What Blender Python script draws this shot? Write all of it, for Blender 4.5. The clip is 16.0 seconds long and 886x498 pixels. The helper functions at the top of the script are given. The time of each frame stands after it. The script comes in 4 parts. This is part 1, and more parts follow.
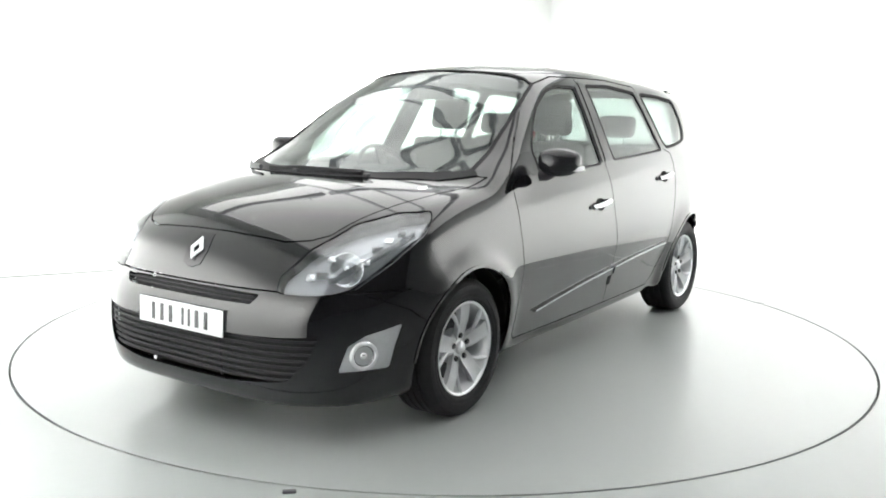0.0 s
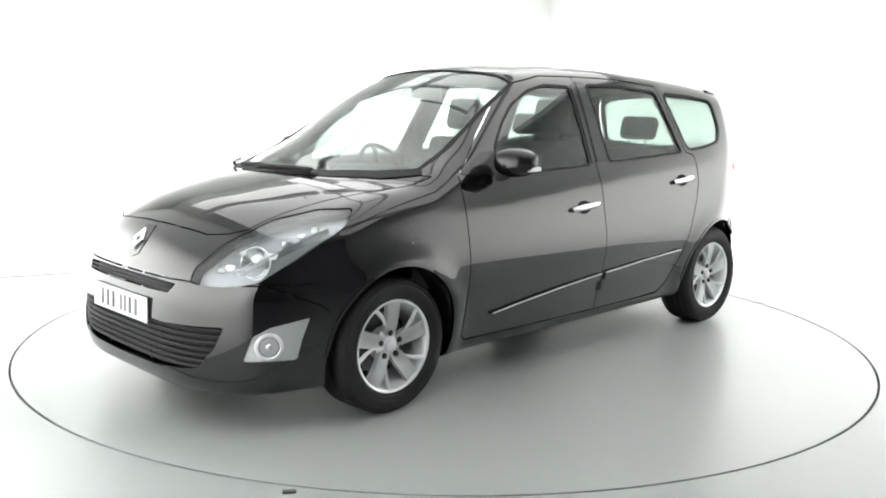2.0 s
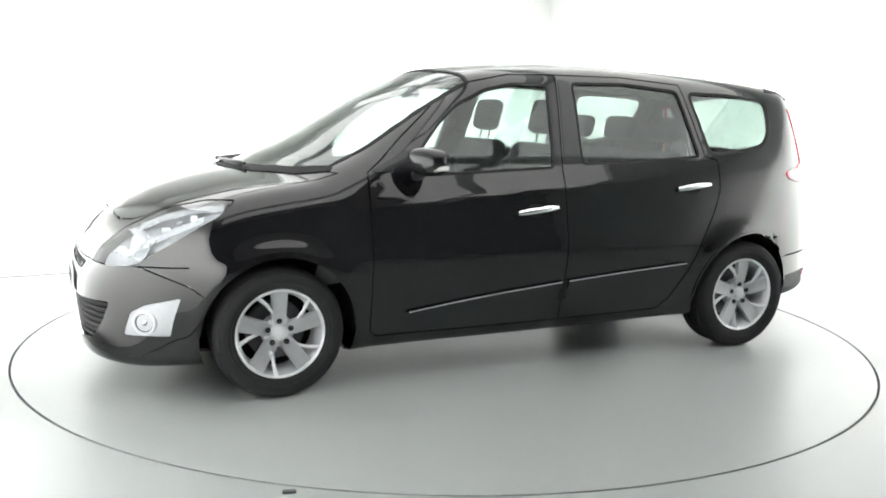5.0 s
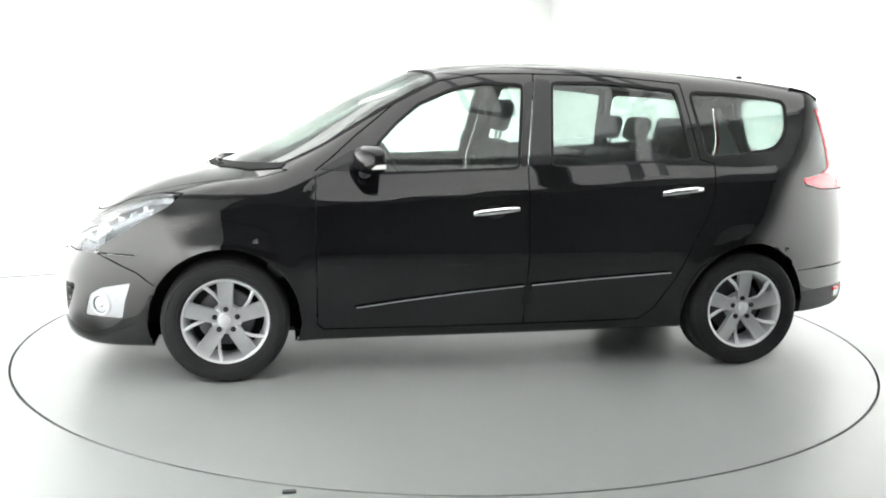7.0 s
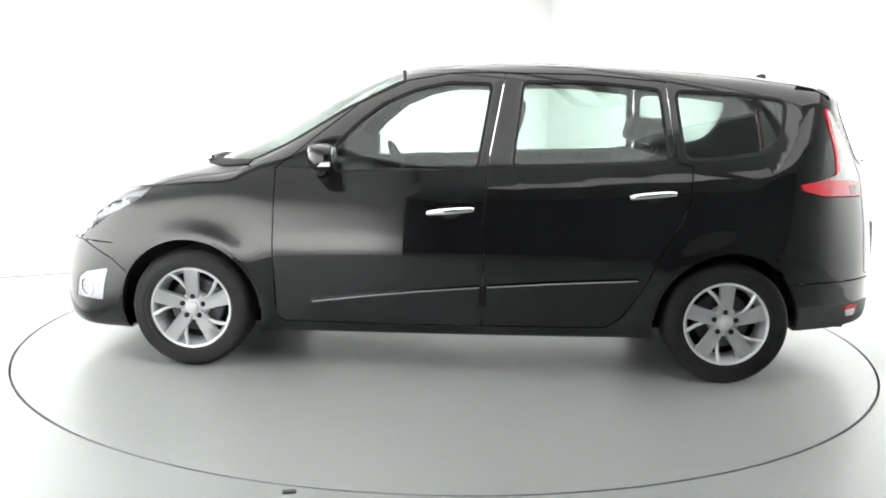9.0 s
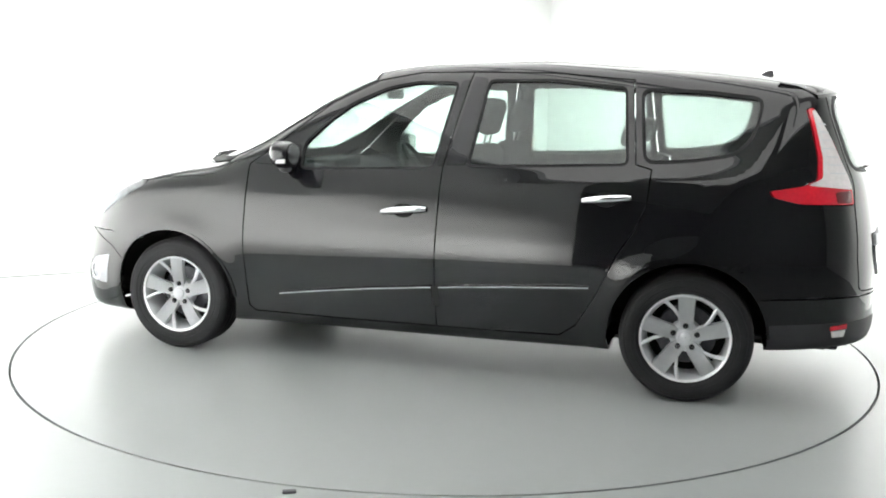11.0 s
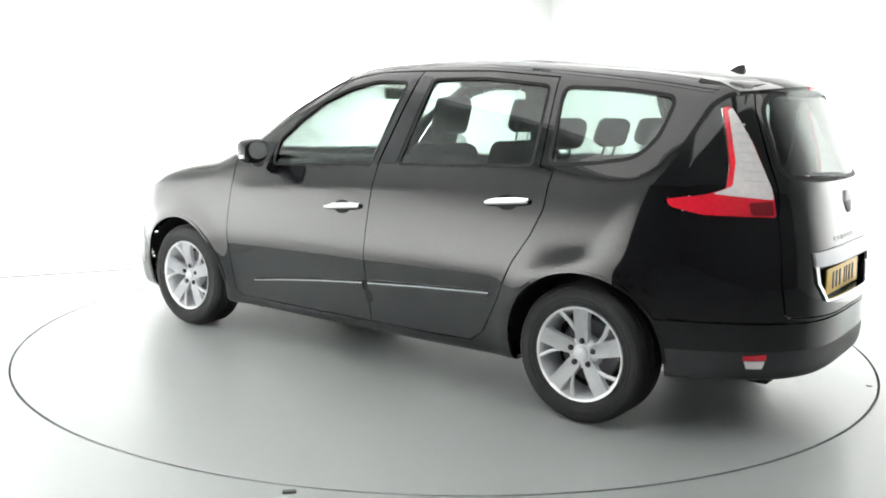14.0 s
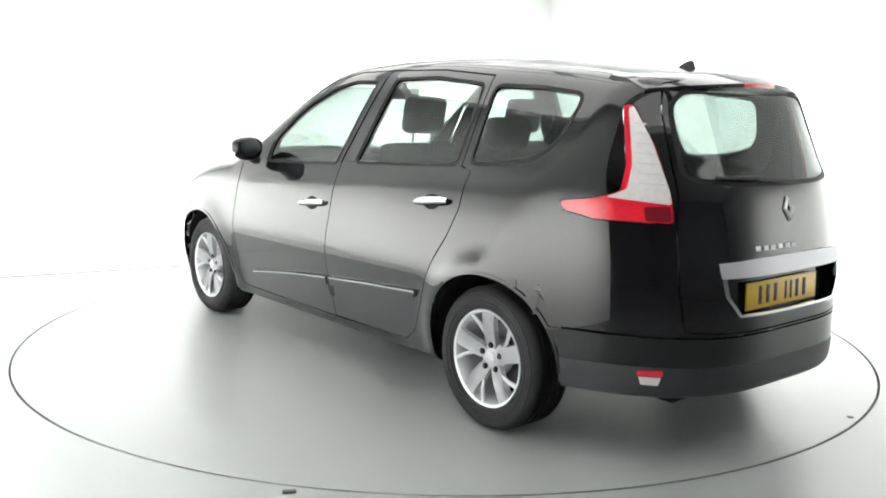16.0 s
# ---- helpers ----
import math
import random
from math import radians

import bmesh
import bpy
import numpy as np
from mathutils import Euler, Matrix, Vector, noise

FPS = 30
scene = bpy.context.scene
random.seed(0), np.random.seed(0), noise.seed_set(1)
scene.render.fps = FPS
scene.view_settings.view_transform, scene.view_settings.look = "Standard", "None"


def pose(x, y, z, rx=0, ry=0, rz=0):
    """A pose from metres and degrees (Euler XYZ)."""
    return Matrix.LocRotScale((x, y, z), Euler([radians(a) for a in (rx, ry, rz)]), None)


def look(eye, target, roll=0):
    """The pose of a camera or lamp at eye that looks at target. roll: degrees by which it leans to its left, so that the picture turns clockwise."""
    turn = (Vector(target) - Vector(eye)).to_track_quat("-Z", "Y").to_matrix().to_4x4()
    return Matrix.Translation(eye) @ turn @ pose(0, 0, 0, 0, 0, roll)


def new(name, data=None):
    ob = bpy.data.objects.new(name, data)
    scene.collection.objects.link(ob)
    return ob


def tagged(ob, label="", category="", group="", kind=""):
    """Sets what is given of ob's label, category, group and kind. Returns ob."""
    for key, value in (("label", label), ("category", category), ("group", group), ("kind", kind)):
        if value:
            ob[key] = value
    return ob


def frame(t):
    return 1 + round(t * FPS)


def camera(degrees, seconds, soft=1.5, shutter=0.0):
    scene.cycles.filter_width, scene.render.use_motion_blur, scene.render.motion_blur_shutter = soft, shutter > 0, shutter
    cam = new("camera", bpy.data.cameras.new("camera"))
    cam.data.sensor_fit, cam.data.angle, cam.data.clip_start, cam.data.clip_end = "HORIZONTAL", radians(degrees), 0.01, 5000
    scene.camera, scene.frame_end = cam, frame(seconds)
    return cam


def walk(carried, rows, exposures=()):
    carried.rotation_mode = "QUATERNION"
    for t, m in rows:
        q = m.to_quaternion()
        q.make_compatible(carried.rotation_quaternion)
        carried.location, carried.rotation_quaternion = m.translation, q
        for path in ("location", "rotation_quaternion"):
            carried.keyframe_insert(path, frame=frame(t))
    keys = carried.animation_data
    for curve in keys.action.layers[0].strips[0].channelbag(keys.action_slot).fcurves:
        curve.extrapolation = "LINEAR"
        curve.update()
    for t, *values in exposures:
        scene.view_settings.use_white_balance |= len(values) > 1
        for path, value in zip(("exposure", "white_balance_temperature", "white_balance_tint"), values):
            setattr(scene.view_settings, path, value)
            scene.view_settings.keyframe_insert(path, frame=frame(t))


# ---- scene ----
# camera: stands still; the car turns on a turntable before it
EYE = (0.0, -5.5685, 1.3923)
VIEW = (-0.00315063, 0.98759556, -0.15698755)
cam = camera(52.03, 16.0, soft=1.9)
CAM_POSE = look(EYE, Vector(EYE) + Vector(VIEW), 1.026)
walk(cam, [(0.0, CAM_POSE), (16.0, CAM_POSE)])

# ---- light: glowing ceiling panels of the studio, and a faint grey world outside it ----
world = bpy.data.worlds.new("world")
scene.world = world
world.use_nodes = True
world.node_tree.nodes["Background"].inputs[0].default_value = (.8, .85, .85, 1)
world.node_tree.nodes["Background"].inputs[1].default_value = .25
scene.view_settings.exposure = 0.0
STRIP_GLOW = 2.0
PANEL_GLOW = 1.95
KEY_GLOW = 1.6
WASH_WATTS = (275, 215, 195)
WASH_SPREAD = (46, 46, 24)

# ---- materials ----
def material(name, color, rough=.5, metal=0.0, coat=0.0, vary=.0, scale=8.0, bump=0.0, fine=120.0, glow=0.0, rough_vary=0.0):
    """A principled surface with mottling at two scales, and fine relief."""
    m = bpy.data.materials.new(name)
    m.use_nodes = True
    nt = m.node_tree
    b = nt.nodes["Principled BSDF"]
    b.inputs["Base Color"].default_value = (*color, 1)
    b.inputs["Roughness"].default_value = rough
    b.inputs["Metallic"].default_value = metal
    b.inputs["Coat Weight"].default_value = coat
    b.inputs["Coat Roughness"].default_value = .03
    if glow:
        b.inputs["Emission Color"].default_value = (*color, 1)
        b.inputs["Emission Strength"].default_value = glow
    if vary or bump or rough_vary:
        tc = nt.nodes.new("ShaderNodeTexCoord")
        big, small = nt.nodes.new("ShaderNodeTexNoise"), nt.nodes.new("ShaderNodeTexNoise")
        big.inputs["Scale"].default_value, small.inputs["Scale"].default_value = scale, fine
        big.inputs["Detail"].default_value = 5
        for n in (big, small):
            nt.links.new(tc.outputs["Object"], n.inputs["Vector"])
        if vary:
            mix = nt.nodes.new("ShaderNodeMath")
            mix.operation = "MULTIPLY_ADD"
            nt.links.new(small.outputs["Fac"], mix.inputs[0])
            mix.inputs[1].default_value = .4
            nt.links.new(big.outputs["Fac"], mix.inputs[2])
            ramp = nt.nodes.new("ShaderNodeMapRange")
            ramp.inputs["From Min"].default_value, ramp.inputs["From Max"].default_value = .4, 1.0
            ramp.inputs["To Min"].default_value, ramp.inputs["To Max"].default_value = 1 - vary, 1 + vary
            nt.links.new(mix.outputs[0], ramp.inputs["Value"])
            tint = nt.nodes.new("ShaderNodeVectorMath")
            tint.operation = "SCALE"
            tint.inputs[0].default_value = color
            nt.links.new(ramp.outputs[0], tint.inputs["Scale"])
            nt.links.new(tint.outputs[0], b.inputs["Base Color"])
        if rough_vary:
            rr = nt.nodes.new("ShaderNodeMapRange")
            rr.inputs["From Min"].default_value, rr.inputs["From Max"].default_value = .3, .7
            rr.inputs["To Min"].default_value, rr.inputs["To Max"].default_value = max(0, rough - rough_vary), rough + rough_vary
            nt.links.new(big.outputs["Fac"], rr.inputs["Value"])
            nt.links.new(rr.outputs[0], b.inputs["Roughness"])
        if bump:
            bp = nt.nodes.new("ShaderNodeBump")
            bp.inputs["Strength"].default_value, bp.inputs["Distance"].default_value = bump, .004
            nt.links.new(small.outputs["Fac"], bp.inputs["Height"])
            nt.links.new(bp.outputs[0], b.inputs["Normal"])
    return m


def glass(name, tint, rough=.02):
    """Clear sheet glass: it lets light through and mirrors more at a slant."""
    m = bpy.data.materials.new(name)
    m.use_nodes = True
    nt = m.node_tree
    nt.nodes.remove(nt.nodes["Principled BSDF"])
    clear, shine, mix, fr = (nt.nodes.new(k) for k in ("ShaderNodeBsdfTransparent", "ShaderNodeBsdfGlossy", "ShaderNodeMixShader", "ShaderNodeLayerWeight"))
    power, share = nt.nodes.new("ShaderNodeMath"), nt.nodes.new("ShaderNodeMath")
    power.operation, share.operation = "POWER", "MULTIPLY_ADD"
    power.inputs[1].default_value = 4.0
    share.inputs[1].default_value, share.inputs[2].default_value = .8, .05
    clear.inputs[0].default_value = (*tint, 1)
    shine.inputs["Roughness"].default_value = rough
    fr.inputs["Blend"].default_value = .5
    nt.links.new(fr.outputs["Facing"], power.inputs[0])
    nt.links.new(power.outputs[0], share.inputs[0])
    nt.links.new(share.outputs[0], mix.inputs[0])
    nt.links.new(clear.outputs[0], mix.inputs[1])
    nt.links.new(shine.outputs[0], mix.inputs[2])
    nt.links.new(mix.outputs[0], nt.nodes["Material Output"].inputs[0])
    return m


PAINT = material("black_paint", (.0035, .0035, .0042), .16, coat=1.0, rough_vary=.02, scale=3)
PAINT.node_tree.nodes["Principled BSDF"].inputs["Specular IOR Level"].default_value = .02
PAINT.node_tree.nodes["Principled BSDF"].inputs["Coat IOR"].default_value = 1.52
PAINT.node_tree.nodes["Principled BSDF"].inputs["Coat Roughness"].default_value = .025
PLASTIC = material("black_plastic", (.03, .03, .033), .48, vary=.15, bump=.15, fine=400)
TRIM = material("dark_trim", (.018, .018, .02), .35, rough_vary=.08)
GLOSS = material("gloss_black", (.010, .010, .012), .2, coat=.3)
GLOSS.node_tree.nodes["Principled BSDF"].inputs["Specular IOR Level"].default_value = .25
RUBBER = material("tyre_rubber", (.014, .014, .015), .66, vary=.25, scale=14, bump=.3, fine=260)
SEAL = material("rubber_seal", (.015, .015, .016), .55)
ALLOY = material("silver_alloy", (.68, .69, .71), .34, metal=.25, vary=.08, scale=20, rough_vary=.06)
ALLOY_EDGE = material("machined_rim", (.80, .81, .83), .3, metal=.4)
BADGE = material("bright_badge", (.86, .87, .88), .22, metal=.3)
CHROME = material("chrome", (.82, .83, .85), .12, metal=1.0)
SATIN = material("satin_silver", (.58, .59, .61), .38, metal=.35)
STEEL = material("brake_steel", (.10, .10, .11), .4, metal=.8, vary=.3, scale=30)
SLAT = material("grille_black", (.010, .010, .011), .6)
SLAT.node_tree.nodes["Principled BSDF"].inputs["Specular IOR Level"].default_value = .15
BEZEL = material("silver_bezel", (.40, .41, .43), .4, metal=.5, vary=.06, scale=30)
HOUSING = material("headlight_housing", (.46, .47, .49), .32, metal=.55, vary=.1, scale=25)
LINER = material("arch_liner", (.012, .012, .012), .85, bump=.3, fine=90)
CLOTH = material("seat_cloth", (.05, .052, .055), .9, vary=.2, scale=25, bump=.4, fine=500)
DASH = material("dashboard_plastic", (.06, .063, .066), .6, vary=.1, bump=.2, fine=350)
LINING = material("roof_lining", (.42, .43, .42), .9, vary=.06, bump=.2, fine=300)
WINDSCREEN = glass("windscreen_glass", (.70, .75, .73))
WINDOW = glass("window_glass", (.63, .68, .66))
for dull, level in ((RUBBER, .18), (SEAL, .12), (PLASTIC, .25), (LINER, .1), (TRIM, .3)):
    dull.node_tree.nodes["Principled BSDF"].inputs["Specular IOR Level"].default_value = level
LENS = glass("lamp_lens", (.93, .94, .95))
RED = material("red_lens", (.62, .015, .03), .18, coat=.8, vary=.12, scale=60, fine=300)
CLEAR = material("clear_tail_lens", (.74, .71, .71), .16, coat=.8, vary=.1, scale=40)
FOG_BOWL = material("fog_lamp_bowl", (.12, .12, .13), .25, metal=.7, vary=.1, scale=40)
REFLECT = material("lamp_reflector", (.78, .79, .8), .16, metal=.9, vary=.1, scale=30)
WHITE_PLATE = material("white_plate", (.80, .81, .82), .35, vary=.03)
YELLOW_PLATE = material("yellow_plate", (.78, .50, .03), .35, vary=.04)
INK = material("plate_ink", (.02, .02, .022), .5)
AMBER = material("white_indicator", (.80, .80, .78), .2, coat=.5)
WALL = material("white_wall", (.86, .87, .86), .75, vary=.025, scale=.8, bump=.05, fine=60)
FLOOR = material("floor_paint", (.25, .266, .262), .33, vary=.03, scale=1.1, fine=30, rough_vary=.03)
DISC = material("turntable_paint", (.255, .271, .267), .32, vary=.03, scale=1.4, fine=25, rough_vary=.03)
GROOVE = material("groove_dark", (.03, .035, .03), .8)
BAY = material("grey_bay_wall", (.22, .22, .22), .8, vary=.05, scale=1)
DIFFUSER = material("light_diffuser", (1.0, 1.0, .985), .5, glow=STRIP_GLOW)
PANEL_DIFFUSER = material("panel_diffuser", (1.0, 1.0, .985), .5, glow=PANEL_GLOW)
KEY_DIFFUSER = material("key_light_diffuser", (1.0, 1.0, .985), .5, glow=KEY_GLOW)

# ---- mesh helpers ----
def link_mesh(name, me, mat, parent=None, label=""):
    if not me.materials:
        me.materials.append(mat)
    ob = new(name, me)
    if parent is not None:
        ob.parent = parent
    return tagged(ob, label)


def part(name, bm, mat, parent=None, label="", smooth=40):
    """Links a bmesh as one mesh object; edges sharper than smooth degrees stay sharp."""
    me = bpy.data.meshes.new(name)
    bmesh.ops.recalc_face_normals(bm, faces=bm.faces[:])
    for e in bm.edges:
        if len(e.link_faces) == 2:
            e.smooth = e.calc_face_angle(0) < radians(smooth)
    for f in bm.faces:
        f.smooth = True
    bm.to_mesh(me)
    bm.free()
    return link_mesh(name, me, mat, parent, label)


def box(bm, at, size, bevel=.0, turn=None, segments=2):
    """A box with rounded edges."""
    b = bmesh.new()
    bmesh.ops.create_cube(b, size=1)
    bmesh.ops.scale(b, vec=size, verts=b.verts)
    if bevel:
        bmesh.ops.bevel(b, geom=b.edges[:] , offset=bevel, segments=segments, affect="EDGES", profile=.5)
    m = Matrix.Translation(at) @ (turn if turn is not None else Matrix())
    bmesh.ops.transform(b, matrix=m, verts=b.verts)
    join(bm, b)


def join(bm, b):
    made = [bm.verts.new(v.co) for v in b.verts]
    b.verts.index_update()
    for f in b.faces:
        bm.faces.new([made[v.index] for v in f.verts])
    b.free()


def lathe(bm, profile, axis_at, steps=48, side=1):
    """Turns a profile of (radius, y) round the y axis through axis_at."""
    rings = []
    for k in range(steps):
        a = 2 * math.pi * k / steps
        rings.append([bm.verts.new((axis_at[0] + r * math.cos(a), axis_at[1] + side * y, axis_at[2] + r * math.sin(a))) for r, y in profile])
    for k in range(steps):
        a, b = rings[k], rings[(k + 1) % steps]
        for i in range(len(profile) - 1):
            bm.faces.new((a[i], a[i + 1], b[i + 1], b[i]))


def tube(bm, pts, r, sides=8, r_end=None):
    """A round bar along a line of points."""
    pts = [Vector(p) for p in pts]
    rings = []
    for i, p in enumerate(pts):
        d = (pts[min(i + 1, len(pts) - 1)] - pts[max(i - 1, 0)]).normalized()
        u = d.cross(Vector((0, 0, 1)) if abs(d.z) < .9 else Vector((1, 0, 0))).normalized()
        w = d.cross(u)
        rad = r if r_end is None else r + (r_end - r) * i / (len(pts) - 1)
        rings.append([bm.verts.new(p + rad * (math.cos(2 * math.pi * k / sides) * u + math.sin(2 * math.pi * k / sides) * w)) for k in range(sides)])
    for a, b in zip(rings, rings[1:]):
        for k in range(sides):
            bm.faces.new((a[k], a[(k + 1) % sides], b[(k + 1) % sides], b[k]))
    bm.faces.new(rings[0])
    bm.faces.new(rings[-1][::-1])


def prism(bm, loop, low, high, place):
    """A straight prism over a 2D loop; place(a, b, h) gives the 3D point."""
    bot = [bm.verts.new(place(a, b, low)) for a, b in loop]
    top = [bm.verts.new(place(a, b, high)) for a, b in loop]
    n = len(loop)
    for i in range(n):
        bm.faces.new((bot[i], bot[(i + 1) % n], top[(i + 1) % n], top[i]))
    bm.faces.new(bot[::-1])
    bm.faces.new(top)


def rounded(loop, r=.03, steps=4):
    """A 2D loop with its corners rounded."""
    out, n = [], len(loop)
    for i in range(n):
        p, a, b = (np.array(loop[k % n], float) for k in (i, i - 1, i + 1))
        la, lb = np.linalg.norm(a - p), np.linalg.norm(b - p)
        rr = min(r, la * .45, lb * .45)
        s, e = p + (a - p) / la * rr, p + (b - p) / lb * rr
        for k in range(steps + 1):
            t = k / steps
            out.append(tuple((1 - t) ** 2 * s + 2 * t * (1 - t) * p + t * t * e))
    return out


def inside(pts, loop):
    """Which 2D points lie in a loop."""
    x, y = pts[:, 0], pts[:, 1]
    res = np.zeros(len(pts), bool)
    for (ax, ay), (bx, by) in zip(loop, list(loop[1:]) + [loop[0]]):
        hit = (ay > y) != (by > y)
        res ^= hit & (x < (bx - ax) * (y - ay) / (by - ay + 1e-12) + ax)
    return res


def to_line(pts, line):
    """Distance of 2D points from a line of points."""
    best = np.full(len(pts), 9.0)
    for a, b in zip(line, line[1:]):
        a, b = np.array(a), np.array(b)
        ab = b - a
        s = np.clip((pts - a) @ ab / max(ab @ ab, 1e-12), 0, 1)
        best = np.minimum(best, np.linalg.norm(pts - a - s[:, None] * ab, axis=1))
    return best
# ---- the car's shape: a smooth field that is zero on the paintwork; x forward, y to its left ----
def spline(xs, ys):
    """A monotone cubic through the given knots."""
    order = np.argsort(xs)
    xs, ys = np.array(xs, float)[order], np.array(ys, float)[order]
    h, d = np.diff(xs), np.diff(ys) / np.diff(xs)
    m = np.zeros(len(xs))
    m[0], m[-1] = d[0], d[-1]
    for i in range(1, len(xs) - 1):
        if d[i - 1] * d[i] > 0:
            a, b = 2 * h[i] + h[i - 1], h[i] + 2 * h[i - 1]
            m[i] = (a + b) / (a / d[i - 1] + b / d[i])

    def at(q):
        q = np.clip(q, xs[0], xs[-1])
        k = np.clip(np.searchsorted(xs, q) - 1, 0, len(h) - 1)
        s = (q - xs[k]) / h[k]
        return ((1 + 2 * s) * (1 - s) ** 2 * ys[k] + s * (1 - s) ** 2 * h[k] * m[k]
                + s * s * (3 - 2 * s) * ys[k + 1] + s * s * (s - 1) * h[k] * m[k + 1])
    return at


TOP = spline([2.45, 2.3, 2.25, 2.15, 2.02, 1.88, 1.75, 1.6, 1.45, 1.36, 1.3, 1.09, .89, .69, .49, .36, .23, .03, -.24, -.55, -.83, -1.15, -1.47, -1.8, -1.97, -2.35],
             [.40, .62, .672, .782, .885, .958, 1.0, 1.037, 1.066, 1.100, 1.127, 1.22, 1.33, 1.44, 1.535, 1.585, 1.612, 1.63, 1.642, 1.645, 1.635, 1.617, 1.595, 1.56, 1.535, 1.46])
BOW = spline([-2, 0, .6, 1.15, 1.6, 2.3], [.05, .08, .32, .46, .26, .22])
CROWN = spline([-2, 0.2, .7, 1.2, 1.6, 2.3], [.15, .15, .11, .07, .08, .10])
NOSE = spline([.1, .2, .3, .4, .5, .58, .66, .8, 1.0], [2.16, 2.228, 2.252, 2.258, 2.254, 2.248, 2.235, 2.20, 2.15])
TAIL = spline([.1, .2, .28, .38, .47, .52, .6, .75, 1.0, 1.05, 1.19, 1.43, 1.55, 1.7], [-2.17, -2.24, -2.275, -2.288, -2.286, -2.286, -2.286, -2.278, -2.236, -2.222, -2.156, -2.05, -2.003, -1.93])
WIDE = spline([2.4, 1.9, 1.385, .9, 0, -1.0, -1.385, -1.75, -2.1, -2.4], [.82, .885, .905, .903, .908, .908, .908, .895, .86, .82])
TUCK = spline([.1, .18, .28, .42, .54, .60, .64, .70, .8, .95, 1.08, 1.2, 1.35, 1.5, 1.65], [.12, .095, .07, .038, .012, .002, .0, .005, .022, .052, .086, .14, .215, .30, .395])
UNDER = spline([2.4, 1.7, 1.0, -1.0, -1.72, -2.4], [.17, .18, .185, .21, .27, .27])
SHOULDER = spline([2.4, 1.2, .7, -1.4, -1.9, -2.4], [0, 0, 1, 1, .25, 0])
AXLES = (1.385, -1.385)
NOSE_C, NOSE_P, TAIL_C, TAIL_P = .83, 4.35, 1.233, 3.9


def smax(a, b, k):
    h = np.maximum(k - np.abs(a - b), 0) / k
    return np.maximum(a, b) + h * h * k / 4


def field(p):
    x, y, z = p[..., 0], np.abs(p[..., 1]), p[..., 2]
    xe = x + BOW(x) * y * y
    slope = (TOP(xe + .02) - TOP(xe - .02)) / .04
    top = (z - TOP(xe) + CROWN(x) * y * y) / np.sqrt(1 + slope * slope)
    flare = 0
    for ax in AXLES:
        r = np.hypot(x - ax, z - .31)
        flare = flare + .02 * np.exp(-((r - .38) / .07) ** 2)
    # a soft shoulder crease that climbs towards the rear
    over = z - (.965 - .07 * x)
    over = .09 * (1 - np.exp(-.5 * (over + np.sqrt(over * over + .00008)) / .09))
    side = (y - WIDE(x) + TUCK(z) + .26 * over * SHOULDER(x) - flare) * .95
    front = (x - NOSE(z) + NOSE_C * y ** NOSE_P) * .85
    rear = (TAIL(z) + TAIL_C * y ** TAIL_P - x) * .85
    f = smax(side, top, .09)
    f = smax(f, front, .08)
    f = smax(f, rear, .07)
    return smax(f, UNDER(x) - z, .05)


def gradient(p, e=.004):
    g = np.stack([field(p + d) - field(p - d) for d in np.eye(3) * e], -1)
    return g / np.maximum(np.linalg.norm(g, axis=-1, keepdims=True), 1e-9)


def drop(start, way, reach=1.6):
    """Where rays from start along way first meet the paintwork."""
    p, way = np.array(start, float), np.array(way, float)
    way = np.broadcast_to(way / np.linalg.norm(way, axis=-1, keepdims=True), p.shape)
    for _ in range(90):
        p = p + way * np.clip(field(p) * .7, -.05, .12)[..., None]
    return p


def skin(step=.03):
    """The body's skin as quads: one corner in each cell that the surface crosses, drawn onto it."""
    xs, ys, zs = np.arange(-2.45, 2.45, step), np.arange(-1.0 + step * .37, 1.02, step), np.arange(.1, 1.75, step)
    p = np.stack(np.meshgrid(xs, ys, zs, indexing="ij"), -1)
    f = field(p)
    neg = f < 0
    core = np.stack([neg[i:i + neg.shape[0] - 1, j:j + neg.shape[1] - 1, k:k + neg.shape[2] - 1] for i in (0, 1) for j in (0, 1) for k in (0, 1)])
    mixed = core.any(0) & ~core.all(0)
    cells = np.argwhere(mixed)
    ids = -np.ones(mixed.shape, int)
    ids[tuple(cells.T)] = np.arange(len(cells))
    v = np.stack([xs[cells[:, 0]], ys[cells[:, 1]], zs[cells[:, 2]]], -1) + step / 2
    for _ in range(14):
        v = v - field(v)[:, None] * gradient(v) * .8
    quads = []
    for ax in range(3):
        o = [k for k in range(3) if k != ax]
        a, b = np.take(neg, range(neg.shape[ax] - 1), ax), np.take(neg, range(1, neg.shape[ax]), ax)
        for cell in np.argwhere(a != b):
            if min(cell[o[0]], cell[o[1]]) < 1:
                continue
            corner = []
            for d0, d1 in ((0, 0), (1, 0), (1, 1), (0, 1)):
                c = cell.copy()
                c[o[0]] -= d0
                c[o[1]] -= d1
                corner.append(ids[tuple(c)])
            if min(corner) >= 0:
                quads.append(corner)
    return v, quads


